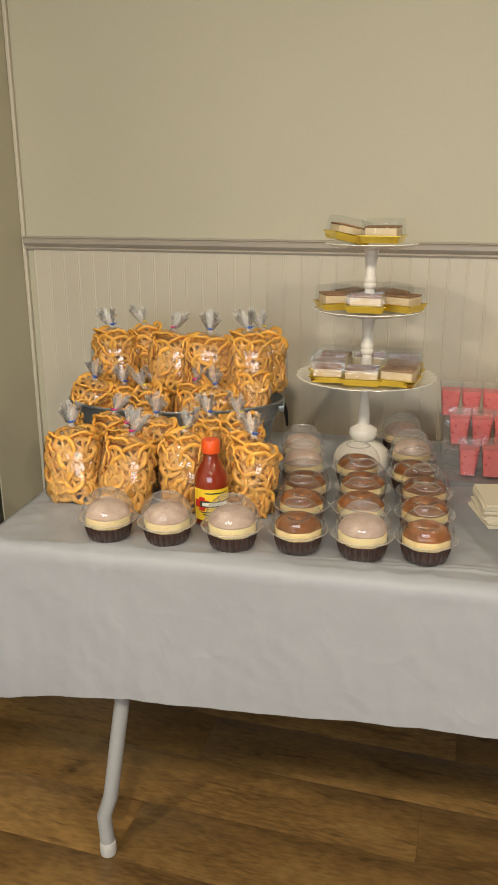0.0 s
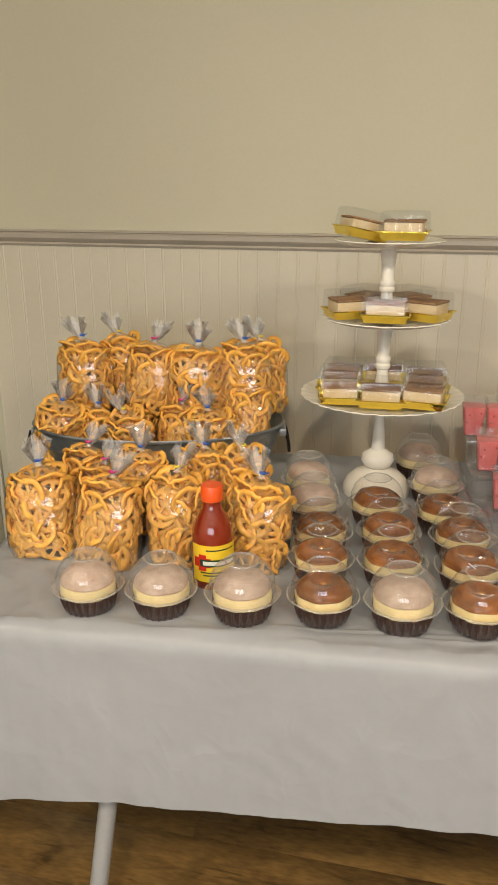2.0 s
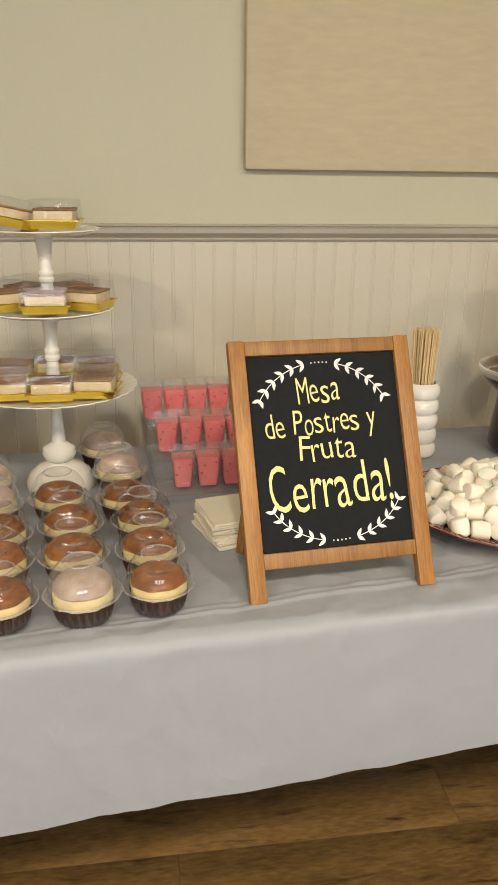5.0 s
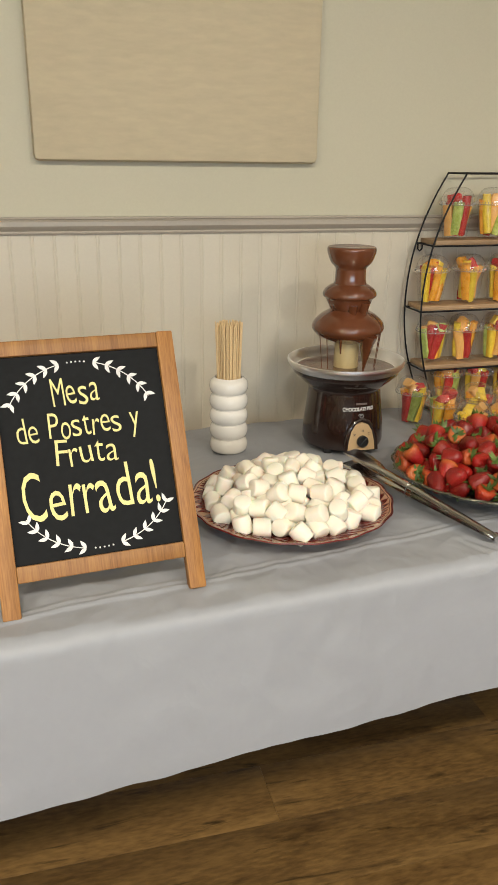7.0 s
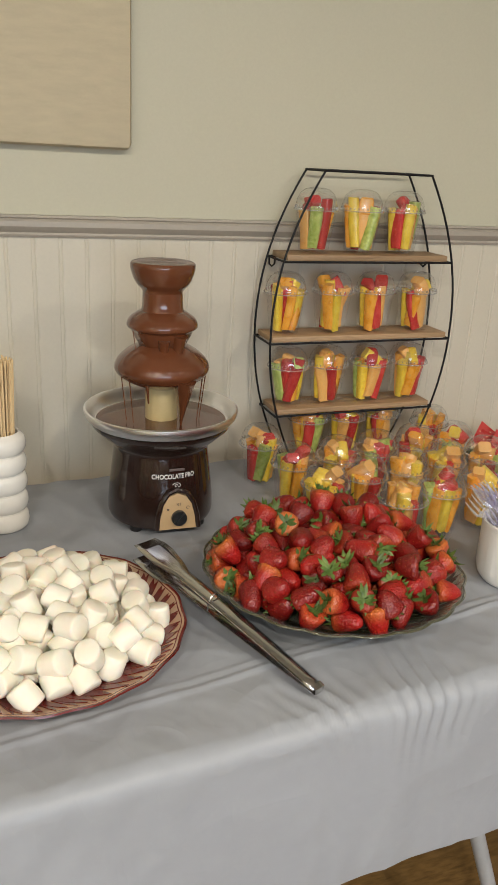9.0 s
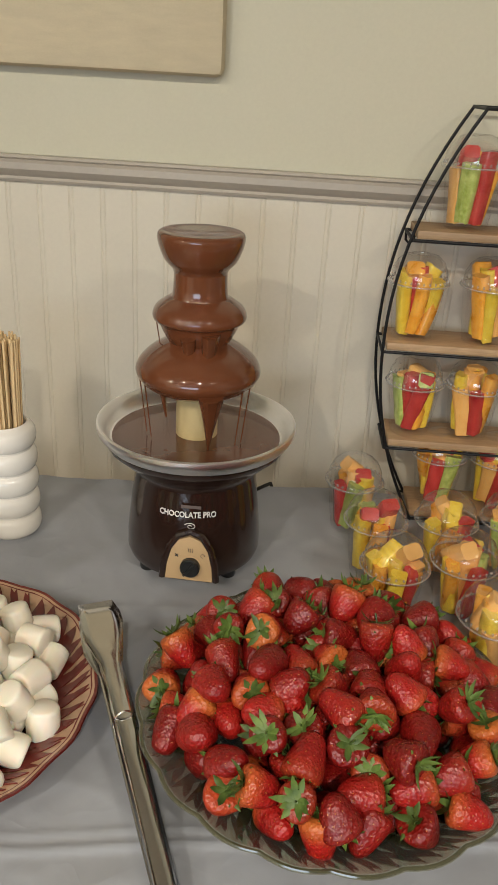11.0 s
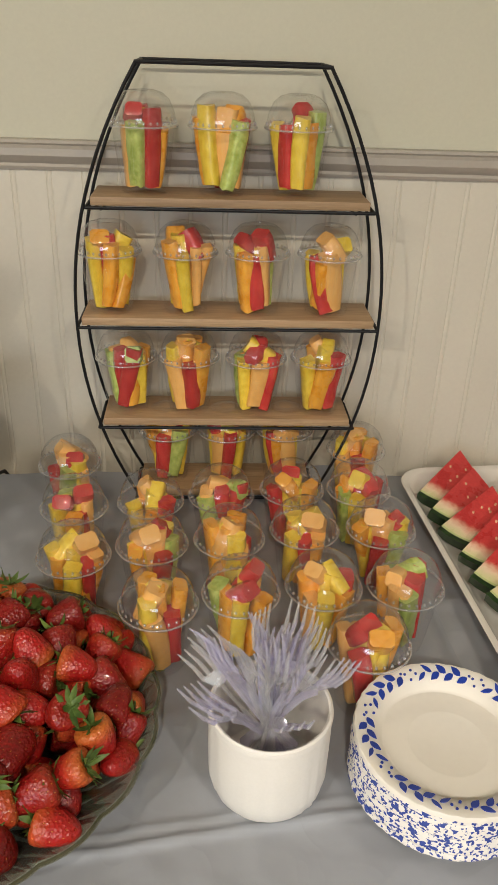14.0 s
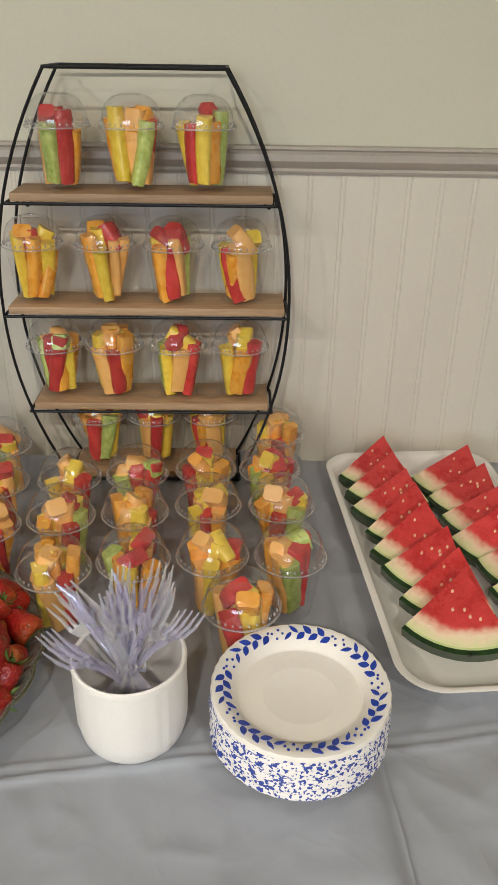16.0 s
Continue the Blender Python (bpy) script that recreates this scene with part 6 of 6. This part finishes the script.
def paper_plates():
    st = thing("paper_plate_stack", "stack of white paper plates with blue leaf-printed fluted rims", "paper plates", pose(3.043, 1.552, Z0) @ Matrix.Diagonal((0.96, 0.96, 1, 1)))
    prof = [(0.0, 0.0), (0.068, 0.0), (0.0725, 0.002), (0.077, 0.010), (0.094, 0.0155), (0.099, 0.0150), (0.100, 0.0135), (0.1005, 0.0095), (0.0990, 0.0085), (0.0985, 0.0125), (0.094, 0.0140), (0.078, 0.0085), (0.0735, 0.0006), (0.0, -0.0008)]
    low = mesh_of(Geo().lathe(prof, 120, wave=lambda a, i: 1 + (0.006 * math.sin(40 * a) if 3 < i < 11 else 0)), "paper_plate", RIM_PRINT, 50)
    top = Geo().lathe(prof, 120, wave=lambda a, i: 1 + (0.006 * math.sin(40 * a) if 3 < i < 11 else 0))
    rnd = random.Random(2)
    N = 15
    for k in range(N - 1):
        part("paper_plate", low, RIM_PRINT, st, m=pose(rnd.uniform(-0.0015, 0.0015), rnd.uniform(-0.0015, 0.0015), 0.0015 + 0.0040 * k, 0, 0, k * 53))
    last = part("paper_plate", mesh_of(top, "paper_plate", PLATE_WHITE, 50), PLATE_WHITE, st, "top plate, white with blue leaves round the rim", m=pose(0, 0, 0.0015 + 0.0040 * (N - 1)))

    def h(r):
        return 0.0105 + (min(r, 0.095) - 0.076) * 0.29 if r < 0.0955 else 0.0160
    g = Geo()
    for grp in range(7):
        a0 = 2 * math.pi * grp / 7 + 0.2
        for k in range(7):
            a = a0 + k * 0.092
            side = 1 if k % 2 else -1
            r0 = 0.0865
            p = Vector((r0 * math.cos(a), r0 * math.sin(a)))
            b = a + 0.12
            r1 = r0 + side * 0.0088
            out = leaf_outline(p, Vector((r1 * math.cos(b), r1 * math.sin(b))), 0.0072 if k < 5 else 0.0045, 7)
            n = len(out)
            g.add([(x, y, h(math.hypot(x, y)) + dz) for dz in (-0.0006, 0.0007) for x, y in out], [tuple(range(n, 2 * n))] + [(i, (i + 1) % n, n + (i + 1) % n, n + i) for i in range(n)])
        for k in range(5):
            a = a0 + 0.68 + k * 0.05
            r = 0.086 + 0.006 * math.sin(k * 2.2)
            g.lathe([(0.0016, -0.0005), (0.0015, 0.0008)], 8, pose(r * math.cos(a), r * math.sin(a), h(r)))
    part("leaf_print", g, BLUE, last, "cobalt blue leaf print")


paper_plates()

# ---- watermelon platter ----
def wedge_material():
    """Red flesh that fades to pale green-white towards the rind, by the distance from the tip."""
    ma = material("watermelon_wedge_flesh", (0.50, 0.022, 0.024), 0.28, vary=0.22, scale=45, fine=320, bump=0.5, depth=0.002, tint=(0.64, 0.060, 0.052), coat=0.2, each=0.12)
    nt = ma.node_tree
    bs = nt.nodes["Principled BSDF"]
    base = bs.inputs["Base Color"].links[0].from_socket
    tc = nt.nodes.new("ShaderNodeTexCoord")
    off = node(nt, "ShaderNodeVectorMath")
    off.operation = "SUBTRACT"
    off.inputs[1].default_value = (0, 0, WEDGE_H)
    nt.links.new(tc.outputs["Object"], off.inputs[0])
    le = node(nt, "ShaderNodeVectorMath")
    le.operation = "LENGTH"
    nt.links.new(off.outputs[0], le.inputs[0])
    nz = node(nt, "ShaderNodeTexNoise", Scale=55.0, Detail=3.0)
    nt.links.new(tc.outputs["Object"], nz.inputs["Vector"])
    ad = node(nt, "ShaderNodeMath")
    ad.operation = "MULTIPLY_ADD"
    ad.inputs[1].default_value = 0.022
    nt.links.new(nz.outputs[0], ad.inputs[0])
    nt.links.new(le.outputs["Value"], ad.inputs[2])
    mr = node(nt, "ShaderNodeMapRange")
    mr.inputs["From Min"].default_value, mr.inputs["From Max"].default_value = 0.092, 0.124
    nt.links.new(ad.outputs[0], mr.inputs["Value"])
    ramp = nt.nodes.new("ShaderNodeValToRGB")
    e = ramp.color_ramp.elements
    e[0].position, e[1].position = 0.0, 1.0
    e[0].color, e[1].color = (0.62, 0.10, 0.07, 1), (0.62, 0.66, 0.30, 1)
    mid = e.new(0.55)
    mid.color = (0.80, 0.62, 0.42, 1)
    nt.links.new(mr.outputs[0], ramp.inputs[0])
    fac = node(nt, "ShaderNodeMath")
    fac.operation, fac.use_clamp = "MULTIPLY", True
    fac.inputs[1].default_value = 3.0
    nt.links.new(mr.outputs[0], fac.inputs[0])
    mx = nt.nodes.new("ShaderNodeMix")
    mx.data_type = "RGBA"
    nt.links.new(fac.outputs[0], mx.inputs["Factor"])
    nt.links.new(base, mx.inputs["A"])
    nt.links.new(ramp.outputs[0], mx.inputs["B"])
    nt.links.new(mx.outputs["Result"], bs.inputs["Base Color"])
    return ma


WEDGE_H = 0.098
FLESH = wedge_material()
RIND_WHITE = material("pale_rind", (0.48, 0.56, 0.20), 0.4, vary=0.12, scale=40, tint=(0.60, 0.64, 0.30))
RIND = material("dark_green_rind", (0.005, 0.015, 0.005), 0.3, vary=0.5, scale=90, fine=160, tint=(0.022, 0.065, 0.012), coat=0.2)
SEED = material("pale_seed", (0.72, 0.45, 0.26), 0.35)


def platter():
    t = thing("platter", "long white ceramic platter with rounded corners", "platter", pose(3.290, 1.902, Z0 - 0.016, 0, 0, 5))

    def rounded(hx, hy, r, n=8):
        pts = []
        for cx, cy, a0 in ((hx - r, hy - r, 0), (-hx + r, hy - r, 90), (-hx + r, -hy + r, 180), (hx - r, -hy + r, 270)):
            pts += [(cx + r * math.cos(radians(a0 + 90 * i / n)), cy + r * math.sin(radians(a0 + 90 * i / n))) for i in range(n + 1)]
        return pts
    rings = [(0.105, 0.250, 0.035, 0.001), (0.120, 0.265, 0.04, 0.002), (0.140, 0.285, 0.05, 0.022), (0.147, 0.292, 0.055, 0.026), (0.148, 0.293, 0.055, 0.028), (0.145, 0.290, 0.053, 0.029), (0.137, 0.282, 0.05, 0.0255), (0.120, 0.265, 0.04, 0.007), (0.10, 0.245, 0.03, 0.005)]
    v = []
    for hx, hy, r, z in rings:
        v += [(x, y, z) for x, y in rounded(hx, hy, r)]
    n = len(v) // len(rings)
    f = [(i * n + k, i * n + (k + 1) % n, (i + 1) * n + (k + 1) % n, (i + 1) * n + k) for i in range(len(rings) - 1) for k in range(n)]
    part("rim", Geo().add(v[:7 * n], [tuple(range(n))[::-1]] + f[:6 * n]), WHITE_CERAMIC, t, "raised white rim", sharp=60)
    part("well", Geo().add(v[6 * n:], [tuple(i - 6 * n for i in q) for q in f[6 * n:]] + [tuple(2 * n + k for k in range(n))]), WHITE_CERAMIC, t, sharp=60)


platter()


def melon_slice(seed, wide):
    rnd = random.Random(seed)
    t = thing("watermelon_slice", "triangular slice of red watermelon with green rind", "watermelon slice", group="watermelon slices on the platter")
    hw, hh, th = wide, WEDGE_H, 0.0105

    def sector(q0, q1, lo, hi):
        """Band of the slice between two distances from its tip."""
        g = Geo()
        n = 10
        a = math.atan2(hw, hh)
        out = [(q1 * math.sin(-a + 2 * a * i / n), hh - q1 * math.cos(-a + 2 * a * i / n)) for i in range(n + 1)]
        if q0 > 0:
            out += [(q0 * math.sin(a - 2 * a * i / n), hh - q0 * math.cos(a - 2 * a * i / n)) for i in range(n + 1)]
        else:
            out += [(0.0, hh)]
        return g.extrude(out, lo, hi, pose(0, 0, 0, 90, 0, 0))
    R = math.hypot(hw, hh)
    part("flesh", sector(0, R * 0.92, -th, th), FLESH, t, sharp=30)
    part("pale_rind", sector(R * 0.92, R * 0.945, -th, th), RIND_WHITE, t, "pale green-white inner rind", sharp=30)
    part("green_rind", sector(R * 0.945, R, -th, th), RIND, t, "dark striped green rind", sharp=30)
    seeds = Geo()
    for _ in range(5):
        q, b = rnd.uniform(0.035, 0.075), rnd.uniform(-0.40, 0.40)
        for s in (-1, 1):
            seeds.lathe([(0.0, -0.0010), (0.0019, 0.0), (0.0, 0.0010)], 8, pose(q * math.sin(b), s * th, hh - q * math.cos(b), 90, 0, 0) @ Matrix.Diagonal((1, 1.6, 1, 1)))
    part("seed_speckle", seeds, SEED, t)
    return t


wedge = [melon_slice(1, 0.064), melon_slice(2, 0.070), melon_slice(3, 0.067)]
ms = []
for i in range(8):
    q = i / 7
    ms.append((pose(3.202 + 0.052 * q + 0.005 * math.sin(i * 2.3), 2.080 - 0.385 * q, Z0 + 0.008, 0, 0, -14 - 8 * q + 7 * math.sin(i * 2.1)) @ pose(0, 0, 0, -63 - 3 * math.sin(i * 1.3), 4 * math.sin(i * 1.7), 0), i % 3))
for i in range(7):
    q = i / 6
    ms.append((pose(3.322 + 0.058 * q + 0.005 * math.sin(i * 1.9), 2.055 - 0.36 * q, Z0 + 0.008, 0, 0, -30 - 10 * q + 8 * math.sin(i * 2.7)) @ pose(0, 0, 0, -61 - 3 * math.sin(i * 1.1), 4 * math.sin(i * 2.9), 0), (i + 1) % 3))
for i, (m, k) in enumerate(ms):
    if i < 3:
        wedge[k].matrix_basis = m
    else:
        copy_thing(wedge[k], m)

# ---- floor planks ----
PW, PL = 0.178, 1.22
plank = mesh_of(Geo().box(0.0002, 0.0002, -0.008, PL - 0.0002, PW - 0.0002, 0.0, 0.0006), "plank", FLOOR)
row = 0
y = YS
while y < YN - 0.01:
    x = -0.9 - ((row * 0.47) % 1.0) * PL
    while x < X1 - 0.02:
        if x + PL > 0.03:
            part("plank", plank, FLOOR, floor, m=pose(x, y, 0))
        x += PL
    y += PW
    row += 1
